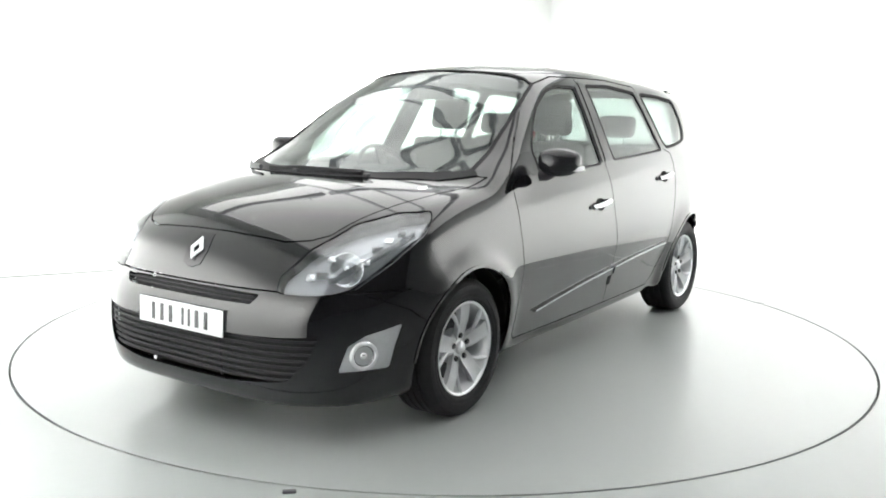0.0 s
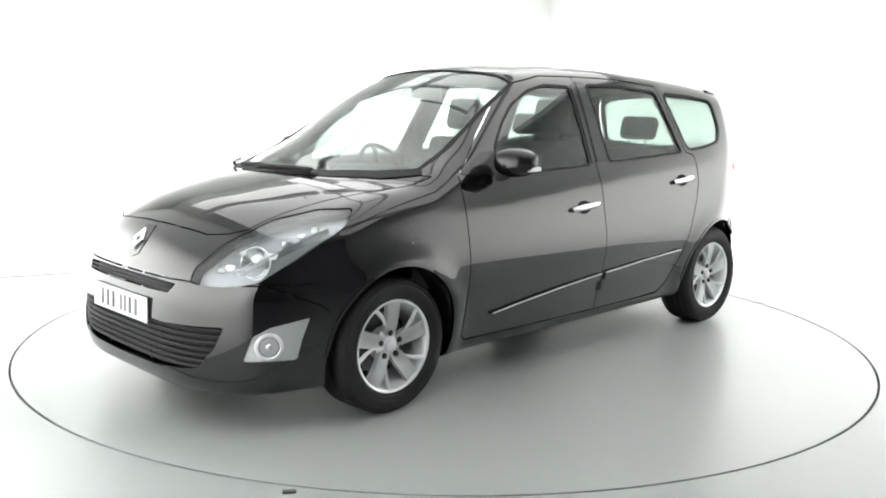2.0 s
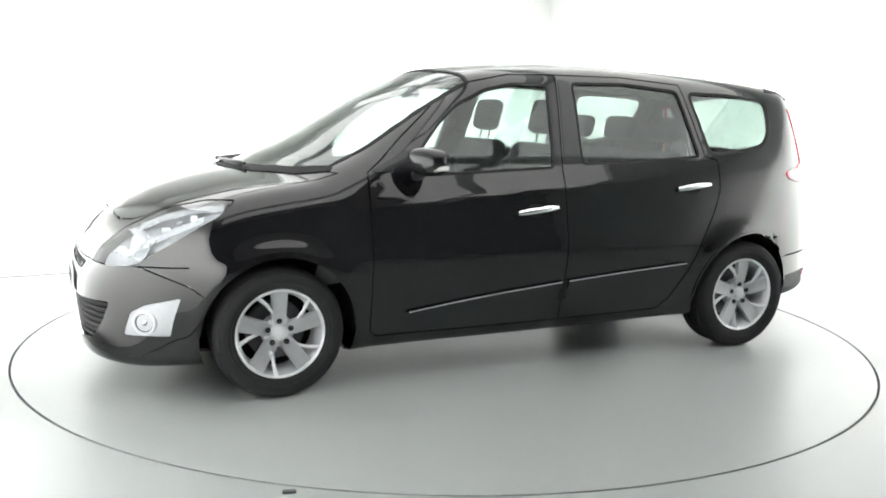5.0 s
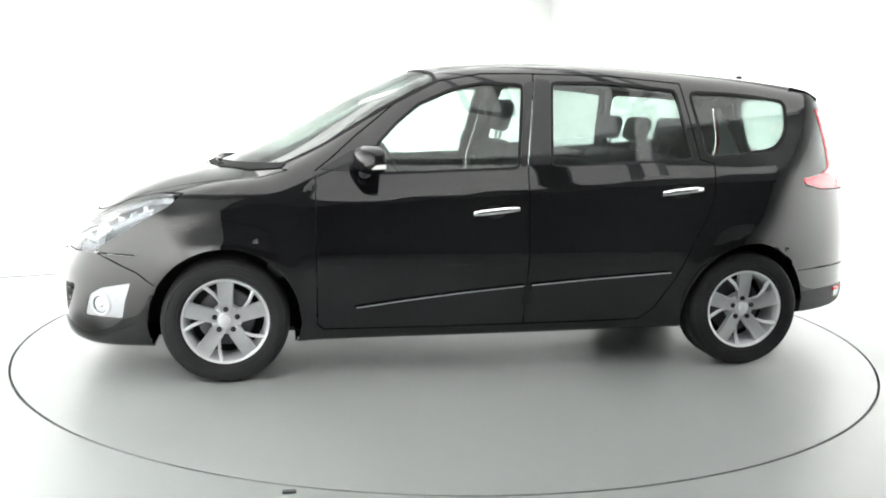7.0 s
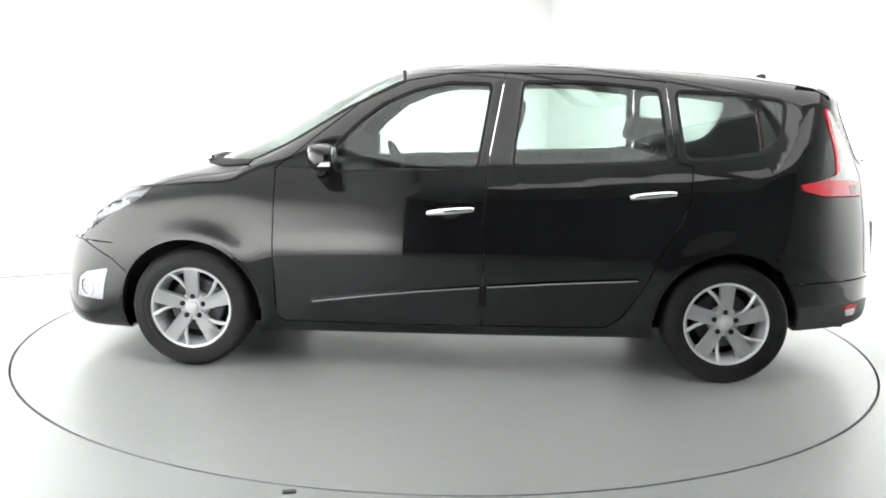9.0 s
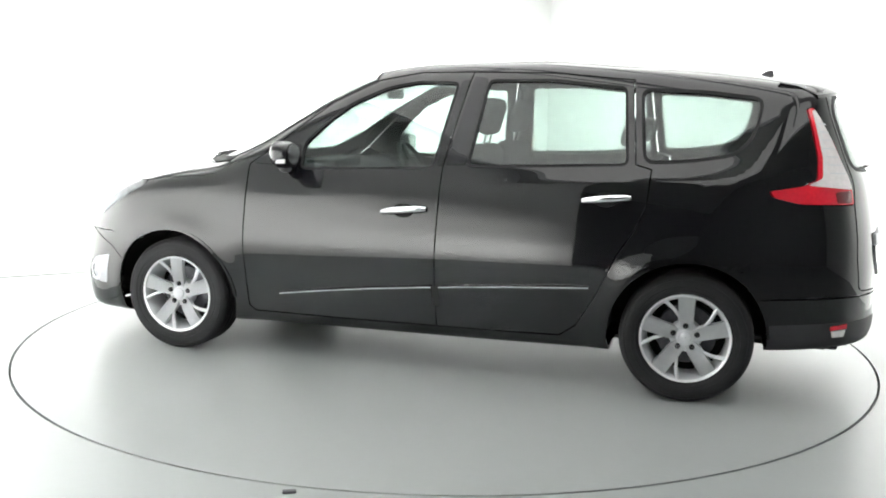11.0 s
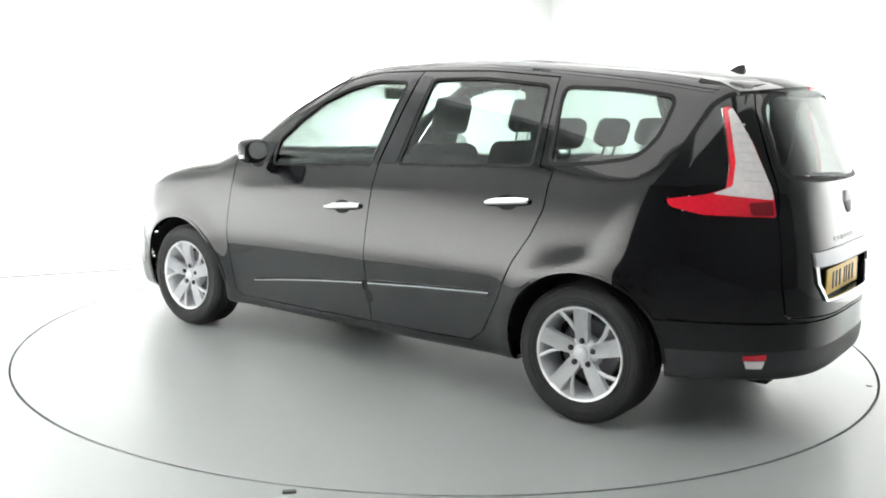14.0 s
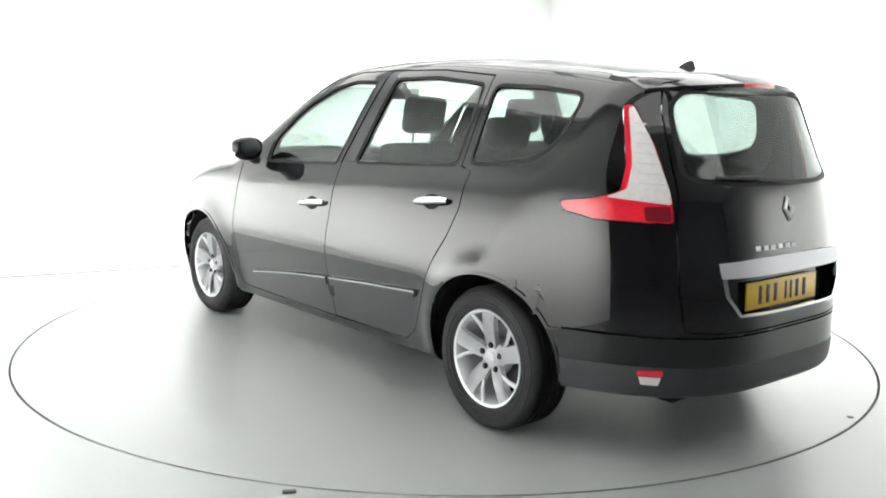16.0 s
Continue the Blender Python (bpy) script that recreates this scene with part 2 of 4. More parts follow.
class Sheet:
    """The skin under the knife: cut along lines, then taken apart into panels."""

    def __init__(self):
        v, quads = skin()
        n = gradient(v)
        self.bm = bmesh.new()
        self.lay = self.bm.verts.layers.float_vector.new("n")
        made = []
        for co, nn in zip(v, n):
            vert = self.bm.verts.new(co)
            vert[self.lay] = nn
            made.append(vert)
        for q in quads:
            self.bm.faces.new([made[i] for i in q])
        self.bm.normal_update()
        for f in self.bm.faces:
            if f.normal.dot(f.verts[0][self.lay]) < 0:
                f.normal_flip()
        self.bm.normal_update()

    def faces(self, facing, least):
        fs = [f for f in self.bm.faces if f.normal.dot(facing) > least]
        return fs, np.array([f.calc_center_median() for f in fs]).reshape(-1, 3)

    def slit(self, line, ea, eb, facing, least=.1, gap=0.0, closed=True, keep=None):
        """Cuts along a 2D line seen along facing; a gap takes a strip of that width out."""
        facing = Vector(facing).normalized()
        ea, eb = Vector(ea), Vector(eb)
        line = [(float(p[0]), float(p[1])) for p in line]
        if closed:
            line = line + [line[0]]
        fs, c = self.faces(facing, least)
        flat = np.stack([c @ np.array(ea), c @ np.array(eb)], -1)
        near = to_line(flat, line) < .06
        if keep is not None:
            near &= keep(c)
        live, spots = [f for f, k in zip(fs, near) if k], flat[near]

        def middles(faces):
            cs = np.array([f.calc_center_median() for f in faces]).reshape(-1, 3)
            return np.stack([cs @ np.array(ea), cs @ np.array(eb)], -1), cs

        for a, b in zip(line, line[1:]):
            a3, b3 = a[0] * ea + a[1] * eb, b[0] * ea + b[1] * eb
            if (b3 - a3).length < 1e-5:
                continue
            normal = (b3 - a3).cross(facing).normalized()
            for off in ((-gap / 2, gap / 2) if gap else (0,)):
                close = to_line(spots, [a, b]) < .036
                pick = [live[k] for k in np.flatnonzero(close)]
                if not pick:
                    continue
                geom = list(dict.fromkeys(pick + [e for f in pick for e in f.edges] + [v for f in pick for v in f.verts]))
                res = bmesh.ops.bisect_plane(self.bm, geom=geom, dist=1e-5, plane_co=a3 + normal * off, plane_no=normal)
                fresh = list(dict.fromkeys([g for g in res["geom"] if isinstance(g, bmesh.types.BMFace)] + [f for f in pick if f.is_valid]))
                live = [live[k] for k in np.flatnonzero(~close)] + fresh
                spots = np.concatenate([spots[~close], middles(fresh)[0]])
        self.bm.normal_update()
        if gap and live:
            flat, c = middles(live)
            gone = to_line(flat, line) < gap / 2
            if keep is not None:
                gone &= keep(c)
            bmesh.ops.delete(self.bm, geom=[f for f, k in zip(live, gone) if k], context="FACES")

    def take(self, loop, ea, eb, facing, least=.1, keep=None):
        """The faces that lie in a loop."""
        facing = Vector(facing).normalized()
        fs, c = self.faces(facing, least)
        flat = np.stack([c @ np.array(ea), c @ np.array(eb)], -1)
        ok = inside(flat, list(loop))
        if keep is not None:
            ok &= keep(c)
        return [f for f, k in zip(fs, ok) if k]

    def panel(self, name, faces, mat, parent, label="", thick=.014, lift=0.0, remove=True):
        """Makes the faces into a panel with thickness and takes them from the sheet."""
        verts, index = [], {}
        for f in faces:
            for v in f.verts:
                if v not in index:
                    index[v] = len(verts)
                    verts.append(v)
        co = np.array([v.co for v in verts])
        n = np.array([v[self.lay] for v in verts])
        n /= np.maximum(np.linalg.norm(n, axis=1, keepdims=True), 1e-9)
        outer = [[index[v] for v in f.verts] for f in faces]
        k = len(verts)
        inner = [[i + k for i in q[::-1]] for q in outer]
        chosen, rim = set(faces), []
        for f in faces:
            for lp in f.loops:
                e = lp.edge
                if sum(g in chosen for g in e.link_faces) == 1:
                    a, b = index[lp.vert], index[lp.link_loop_next.vert]
                    rim.append([b, a, a + k, b + k])
        me = bpy.data.meshes.new(name)
        me.from_pydata(np.concatenate([co + n * lift, co + n * (lift - thick)]).tolist(), [], outer + inner + rim)
        flags = [True] * (2 * len(outer)) + [False] * len(rim)
        me.polygons.foreach_set("use_smooth", flags)
        both = np.concatenate([n, -n])
        loops = []
        for q in outer + inner:
            loops += [tuple(both[i]) for i in q]
        loops += [(0, 0, 0)] * (4 * len(rim))
        me.normals_split_custom_set(loops)
        if remove:
            bmesh.ops.delete(self.bm, geom=list(faces), context="FACES")
        return link_mesh(name, me, mat, parent, label)


def decal(name, loop, ea, eb, facing, mat, parent, label="", lift=.004, thick=.006, side=1, step=.03, start=1.2):
    """A thin piece of a given outline that hugs the bodywork; side -1 lays it on the car's right."""
    ea, eb, facing = np.array(ea, float), np.array(eb, float), np.array(facing, float)
    facing /= np.linalg.norm(facing)
    loop = [tuple(p) for p in loop]
    lo, hi = np.min(loop, 0), np.max(loop, 0)
    b = bmesh.new()
    vs = b.verts
    face = b.faces.new([vs.new((p[0], p[1], 0)) for p in loop])
    for ax in (0, 1):
        for q in np.arange(lo[ax] + step, hi[ax], step):
            no = [0, 0, 0]
            no[ax] = 1
            co = [0, 0, 0]
            co[ax] = q
            bmesh.ops.bisect_plane(b, geom=b.verts[:] + b.edges[:] + b.faces[:], dist=1e-6, plane_co=co, plane_no=no)
    b.verts.index_update()
    flat = np.array([v.co for v in b.verts])
    # the two in-plane directions and the way of sight span space
    base = np.linalg.inv(np.stack([ea, eb, facing]))
    p = (base @ np.stack([flat[:, 0], flat[:, 1], np.zeros(len(flat))])).T
    p = drop(p + facing * start, -facing)
    n = gradient(p)
    if side < 0:
        p[:, 1] *= -1
        n[:, 1] *= -1
    faces = [[v.index for v in f.verts] for f in b.faces]
    rim = [[v.index for v in e.verts] for e in b.edges if len(e.link_faces) == 1]
    b.free()
    k = len(p)
    out = bmesh.new()
    vs = [out.verts.new(q) for q in np.concatenate([p + n * lift, p + n * (lift - thick)])]
    for f in faces:
        out.faces.new([vs[i] for i in f])
        out.faces.new([vs[i + k] for i in f[::-1]])
    for a, c in rim:
        out.faces.new((vs[a], vs[c], vs[c + k], vs[a + k]))
    return part(name, out, mat, parent, label)


# ---- the studio: a white room turned against the camera, open towards an added bay ----
CORNER, AWAY, ALONG = Vector((1.207, 5.59, 0)), Vector((-.885, -.466, 0)), Vector((.466, -.885, 0))
HIGH = 3.5


def room_point(a, b, z):
    return CORNER + AWAY * a + ALONG * b + Vector((0, 0, z))


def slab(name, a, b, z, mat, label, kind="structure", category="wall"):
    """A wall, floor or ceiling between two values of a, b and z."""
    bm = bmesh.new()
    loop = [(a[0], b[0]), (a[1], b[0]), (a[1], b[1]), (a[0], b[1])]
    prism(bm, loop, z[0], z[1], lambda p, q, h: room_point(p, q, h))
    return tagged(part(name, bm, mat), label, category, kind=kind)


def ring(bm, r0, r1, z, steps=160):
    inner = [bm.verts.new((r0 * math.cos(2 * math.pi * k / steps), r0 * math.sin(2 * math.pi * k / steps), z)) for k in range(steps)]
    outer = [bm.verts.new((r1 * math.cos(2 * math.pi * k / steps), r1 * math.sin(2 * math.pi * k / steps), z)) for k in range(steps)]
    for k in range(steps):
        bm.faces.new((inner[k], outer[k], outer[(k + 1) % steps], inner[(k + 1) % steps]))
    return inner, outer


def build_room():
    # floor: one sheet with a round hole for the turntable
    bm = bmesh.new()
    R = 2.482
    inner, outer = ring(bm, R, 3.0, 0)
    far = [bm.verts.new((v.co.x / 3.0 * 16, v.co.y / 3.0 * 16, 0)) for v in outer]
    n = len(outer)
    for k in range(n):
        bm.faces.new((outer[k], far[k], far[(k + 1) % n], outer[(k + 1) % n]))
    low = [bm.verts.new((v.co.x, v.co.y, -.05)) for v in inner]
    for k in range(n):
        bm.faces.new((inner[k], low[k], low[(k + 1) % n], inner[(k + 1) % n]))
    tagged(part("floor", bm, FLOOR), "pale grey painted studio floor, lightly glossy", "floor", kind="structure")
    bm = bmesh.new()
    ring(bm, 2.3, 2.6, -.03)
    tagged(part("turntable_pit", bm, GROOVE), "dark bottom of the narrow groove round the turntable", "groove", kind="structure")
    slab("wall_north", (-.2, 6.45), (-.2, 0), (-.05, HIGH), WALL, "white painted back wall of the photo studio")
    slab("wall_east", (-.2, 0), (0, 12.2), (-.05, HIGH), WALL, "white painted long wall of the photo studio")
    slab("wall_west", (6.272, 6.45), (0, 7.7), (-.05, HIGH), WALL, "white painted wall that ends beside the camera")
    # unseen grey walls, added so the paint mirrors a dark camera side
    slab("added_bay_side", (6.45, 8.8), (7.0, 7.2), (-.05, HIGH), BAY, "unseen grey wall added beside the camera, kept dark for reflections")
    slab("added_bay_west", (8.8, 9.0), (7.0, 12.2), (-.05, HIGH), BAY, "unseen grey wall added beside the camera, kept dark for reflections")
    slab("added_wall_south", (-.2, 9.0), (12.2, 12.4), (-.05, HIGH), BAY, "unseen grey wall added behind the camera, kept dark for reflections")
    slab("ceiling", (-.2, 9.0), (-.2, 12.4), (HIGH, HIGH + .15), WALL, "white studio ceiling", category="ceiling")
    # floor joint in front of the back wall
    bm = bmesh.new()
    prism(bm, [(0.02, 1.58), (6.25, 1.56), (6.25, 1.572), (0.02, 1.592)], .0, .003, lambda p, q, h: room_point(p, q, h))
    tagged(part("floor_joint", bm, GROOVE), "thin dark joint line in the studio floor", "joint", kind="structure")
    # ceiling lights: wall washers that hang off the walls, tilted at them, and two panels over the turntable
    def ceiling_light(a, b, long, wide, turn, tilt, glow):
        light = new("ceiling_light")
        tagged(light, "unseen long white ceiling light with a glowing diffuser", "ceiling light", "studio ceiling lights")
        light.matrix_basis = Matrix.Translation(room_point(a, b, HIGH - (.05 if not tilt else .30))) @ Matrix.Rotation(ROOM_TURN + radians(turn), 4, "Z") @ Matrix.Rotation(radians(tilt), 4, "X")
        bm = bmesh.new()
        for sx, sy, w, d in ((0, wide / 2, long, .02), (0, -wide / 2, long, .02), (long / 2, 0, .02, wide), (-long / 2, 0, .02, wide)):
            box(bm, (sx, sy, -.05), (w + (.02 if w > d else 0), d, .14), .004)
        box(bm, (0, 0, .01), (long, wide, .02), .004)
        if tilt:
            for sx in (-.4, .4):
                tube(bm, [(sx * long, 0, .0), Vector((sx * long, 0, 0)) + Matrix.Rotation(radians(-tilt), 3, "X") @ Vector((0, 0, .30))], .012, 6)
        part("housing", bm, SATIN, light, "slim metal housing")
        bm = bmesh.new()
        box(bm, (0, 0, -.035), (long - .026, wide - .026, .02), .003)
        part("diffuser", bm, glow, light, "glowing white diffuser")

    # unseen washers, added to overexpose the walls that the paint mirrors
    for a in (1.15, 3.1, 5.05):
        ceiling_light(a, OUT, 1.8, .4, 0, WASH, DIFFUSER)
    for b in (1.4, 3.5, 5.6, 7.7):
        ceiling_light(OUT, b, 1.9, .4, -90, WASH, DIFFUSER)
    for b in (1.5, 3.5, 5.5):
        ceiling_light(6.27 - OUT, b, 1.9, .4, 90, WASH, DIFFUSER)
    # key lights high over the camera's end, turned to the car
    for a in (2.2, 4.6):
        ceiling_light(a, 8.3, 2.1, 1.0, 0, -38, KEY_DIFFUSER)
    # a luminous ceiling field over the turntable
    ceiling_light(3.13, 4.2, 5.6, 6.2, 0, 0, PANEL_DIFFUSER)
    # added beams of unseen washers: one long lamp each wall, just under the diffusers
    for (a, b, long, turn, watts), spread, tilt in zip(((3.1, OUT, 5.6, 0, WASH_WATTS[0]), (OUT, 4.5, 8.0, -90, WASH_WATTS[1]), (6.27 - OUT, 4.0, 7.0, 90, WASH_WATTS[2])), WASH_SPREAD, (-50, -51, -49)):
        lamp = bpy.data.lights.new("added_wall_washer", "AREA")
        lamp.shape, lamp.size, lamp.size_y = "RECTANGLE", long, .3
        lamp.energy, lamp.spread, lamp.color = watts, radians(spread), (1.0, 1.0, .985)
        ob = new("added_wall_washer", lamp)
        ob.matrix_basis = Matrix.Translation(room_point(a, b, HIGH - .42)) @ Matrix.Rotation(ROOM_TURN + radians(turn), 4, "Z") @ Matrix.Rotation(radians(tilt), 4, "X")


OUT = 2.6
WASH = -46
ROOM_TURN = math.atan2(AWAY.y, AWAY.x)


def build_turntable():
    bm = bmesh.new()
    n = 160
    edge = [bm.verts.new((2.469 * math.cos(2 * math.pi * k / n), 2.469 * math.sin(2 * math.pi * k / n), 0)) for k in range(n)]
    low = [bm.verts.new((v.co.x, v.co.y, -.028)) for v in edge]
    bm.faces.new(edge)
    bm.faces.new(low[::-1])
    for k in range(n):
        bm.faces.new((edge[k], low[k], low[(k + 1) % n], edge[(k + 1) % n]))
    table = tagged(part("turntable", bm, DISC), "pale grey round turntable disc set flush in the floor", "turntable")
    bm = bmesh.new()
    lathe_pts = [(.016, 0), (.016, .003), (.011, .004), (0.001, .004)]
    b = bmesh.new()
    lathe(b, lathe_pts, (0, 0, 0), 16)
    bmesh.ops.transform(b, matrix=pose(0, 0, 0, 90, 0, 0), verts=b.verts)
    join(bm, b)
    bolt = part("bolt", bm, STEEL, table, "small dark bolt head")
    ang = math.radians(-168.5)
    bolt.location = (2.43 * math.cos(ang), 2.43 * math.sin(ang), 0)
    return table


build_room()
turntable = build_turntable()
bm = bmesh.new()
box(bm, (-.548, -2.478, .006), (.05, .022, .012), .004, Matrix.Rotation(.2, 4, "Z"))
tagged(part("cable_clip", bm, STEEL), "small grey metal clip on the floor beside the turntable groove", "clip")
bm = bmesh.new()
box(bm, (2.293, .954, .0015), (.09, .02, .003), .001, Matrix.Rotation(-.4, 4, "Z"))
tagged(part("floor_mark", bm, BAY), "short grey strip of tape stuck on the floor", "tape")


# ---- the car ----
X, Y, Z = (1, 0, 0), (0, 1, 0), (0, 0, 1)
car = tagged(new("car"), "black family car with silver alloy wheels, parked on the turntable", "car")
sheet = Sheet()
H = .70710678


def both(loop):
    """A half outline (first coordinate over zero) closed by its mirror image."""
    return list(loop) + [(-a, b) for a, b in reversed(loop) if a]


def mirror_plan(loop):
    return list(loop) + [(x, -y) for x, y in reversed(loop) if y]


# windows
SCREEN = mirror_plan([(1.45, 0), (1.43, .18), (1.365, .36), (1.25, .54), (1.10, .69), (.92, .675), (.70, .642), (.48, .60), (.30, .558), (.315, .40), (.345, .2), (.355, 0)])
FRONT_WIN = rounded([(.635, 1.045), (-.10, 1.075), (-.165, 1.505), (.05, 1.51), (.22, 1.475), (.40, 1.395), (.52, 1.30), (.635, 1.18)], .03)
REAR_WIN = rounded([(-.28, 1.09), (-.33, 1.52), (-.66, 1.525), (-1.03, 1.49), (-1.07, 1.125), (-.69, 1.105)], .03)
QUARTER_WIN = rounded([(-1.15, 1.135), (-1.11, 1.485), (-1.41, 1.475), (-1.675, 1.445), (-1.64, 1.27), (-1.56, 1.185), (-1.36, 1.15)], .05)
BACK_WIN = rounded(both([(0, 1.10), (.30, 1.105), (.515, 1.125), (.485, 1.40), (.43, 1.455), (.2, 1.482), (0, 1.487)]), .05)
# panels
BONNET = mirror_plan([(2.075, 0), (2.068, .2), (2.045, .40), (2.0, .50), (1.945, .562), (1.75, .628), (1.5, .70), (1.25, .748), (1.08, .765), (1.11, .735), (1.27, .625), (1.42, .42), (1.50, .2), (1.525, 0)])
FRONT_DOOR = [(.94, 1.06), (.94, .60), (.935, .285), (.90, .255), (.4, .255), (-.14, .26), (-.145, .66), (-.15, 1.075), (-.235, 1.565), (.05, 1.56), (.29, 1.515), (.52, 1.40), (.74, 1.225), (.86, 1.12)]
REAR_DOOR = [(-.15, 1.075), (-.145, .66), (-.14, .26), (-.55, .265), (-.78, .272), (-.86, .33), (-.955, .49), (-1.045, .69), (-1.125, .82), (-1.175, .94), (-1.185, 1.105), (-1.11, 1.125), (-1.065, 1.53), (-.67, 1.562), (-.235, 1.565)]
HEADLAMP = rounded([(-1.20, .645), (-1.187, .70), (-1.065, .803), (-.87, .90), (-.69, .94), (-.545, .945), (-.572, .88), (-.735, .765), (-.90, .663), (-1.05, .645)], .02, 3)
FOG = rounded([(-.965, .334), (-.945, .39), (-.925, .44), (-.853, .478), (-.697, .512), (-.73, .42), (-.752, .333)], .012, 3)
TAIL_LAMP = rounded([(-.885, 1.404), (-.90, 1.18), (-.88, 1.075), (-.80, 1.05), (-.653, 1.028), (-.67, .992), (-.79, .964), (-1.087, .958), (-1.075, 1.06), (-1.01, 1.25), (-.925, 1.408)], .015, 3)
TAIL_CLEAR = rounded([(-.908, 1.39), (-.925, 1.18), (-.908, 1.085), (-.83, 1.052), (-1.075, 1.03), (-1.066, 1.08), (-1.0, 1.26), (-.926, 1.40)], .012, 3)
RECESS = rounded(both([(0, .752), (.425, .757), (.41, .68), (.345, .605), (0, .595)]), .012, 3)
SLOT = rounded(both([(0, .641), (.25, .640), (.41, .634), (.38, .594), (.2, .592), (0, .592)]), .01, 3)
MOUTH = rounded(both([(0, .47), (.35, .47), (.655, .48), (.62, .385), (.545, .295), (.3, .268), (0, .262)]), .02, 3)
TAILGATE = rounded(both([(0, .535), (.3, .535), (.55, .545), (.568, .70), (.565, .95), (.545, 1.07), (.515, 1.40), (.48, 1.49), (.25, 1.515), (0, 1.52)]), .03, 3)

sheet.slit(SCREEN, X, Y, Z, .25)
sheet.slit(BACK_WIN, Y, Z, (-1, 0, 0), .3)
sheet.slit(SLOT, Y, Z, X, .3)
sheet.slit(RECESS, Y, Z, (-1, 0, 0), .3)
sheet.slit(MOUTH, Y, Z, X, .2)
for s in (1, -1):
    F, F2, F3 = (0, s, 0), (H, s * H, 0), (-H, s * H, 0)
    on_side = lambda c, s=s: c[:, 1] * s > .3
    for w in (FRONT_WIN, REAR_WIN, QUARTER_WIN):
        sheet.slit(w, X, Z, F, .3, keep=on_side)
    for ax in AXLES:
        arch = [(ax + .374 * math.cos((k + .4) * math.pi / 18), .318 + .374 * math.sin((k + .4) * math.pi / 18)) for k in range(36)]
        sheet.slit(arch, X, Z, F, .05, keep=on_side)
    sheet.slit(HEADLAMP, (-H, s * H, 0), Z, F2, .1, gap=.006, keep=on_side)
    sheet.slit(FOG, (-H, s * H, 0), Z, F2, .1, keep=on_side)
    sheet.slit(TAIL_LAMP, (H, s * H, 0), Z, F3, .1, gap=.005, keep=on_side)
    sheet.slit(TAIL_CLEAR, (H, s * H, 0), Z, F3, .1, keep=on_side)
# windows and lamps come out first, so that the panel gaps cannot cross them
for s in (1, -1):
    on_side = lambda c, s=s: c[:, 1] * s > .3
    for ax in AXLES:
        arch = [(ax + .374 * math.cos((k + .4) * math.pi / 18), .318 + .374 * math.sin((k + .4) * math.pi / 18)) for k in range(36)]
        gone = [f for f, k in zip(sheet.bm.faces, inside(np.array([(f.calc_center_median().x, f.calc_center_median().z) for f in sheet.bm.faces]), arch))
                if k and f.calc_center_median().y * s > .55]
        bmesh.ops.delete(sheet.bm, geom=gone, context="FACES")
PANES = {}
screen = sheet.panel("windscreen", sheet.take(SCREEN, X, Y, Z, .25), WINDSCREEN, car, "clear sloping windscreen", .006, -.004)
back_pane = sheet.panel("rear_window", sheet.take(BACK_WIN, Y, Z, (-1, 0, 0), .3), WINDOW, car, "tinted rear window", .005, -.004)
slot_faces = sheet.take(SLOT, Y, Z, X, .3)
slot_back = sheet.panel("upper_grille", slot_faces, SLAT, car, "narrow black upper grille", .01, -.035)
mouth_back = sheet.panel("lower_grille", sheet.take(MOUTH, Y, Z, X, .2), LINER, car, "wide black lower grille with thin slats", .02, -.036)
recess = sheet.panel("plate_recess", sheet.take(RECESS, Y, Z, (-1, 0, 0), .3), GLOSS, car, "dark recess round the number plate", .01, -.05)
LAMPS = {}
for s in (1, -1):
    F, F2, F3 = (0, s, 0), (H, s * H, 0), (-H, s * H, 0)
    on_side = lambda c, s=s: c[:, 1] * s > .3
    for key, w in (("front", FRONT_WIN), ("rear", REAR_WIN), ("quarter", QUARTER_WIN)):
        PANES[key, s] = sheet.panel("quarter_window" if key == "quarter" else "side_window", sheet.take(w, X, Z, F, .3, on_side), WINDOW, car, "tinted side window", .005, -.005)
    lens_faces = sheet.take(HEADLAMP, (-H, s * H, 0), Z, F2, .1, on_side)
    head = sheet.panel("headlight", lens_faces, HOUSING, car, "long swept-back clear headlight", .01, -.055, remove=False)
    sheet.panel("lens", lens_faces, LENS, head, "clear lens", .004, .001)
    LAMPS["head", s] = head
    LAMPS["fog", s] = sheet.panel("fog_light_bezel", sheet.take(FOG, (-H, s * H, 0), Z, F2, .1, on_side), BEZEL, car, "silver bezel round a fog light", .012, -.004)
    clear = sheet.take(TAIL_CLEAR, (H, s * H, 0), Z, F3, .1, on_side)
    tail = sheet.panel("tail_light", clear, CLEAR, car, "boomerang-shaped red and clear tail light", .02, .006)
    sheet.panel("red_lens", sheet.take(TAIL_LAMP, (H, s * H, 0), Z, F3, .1, on_side), RED, tail, "red lens", .02, .005)
    LAMPS["tail", s] = tail

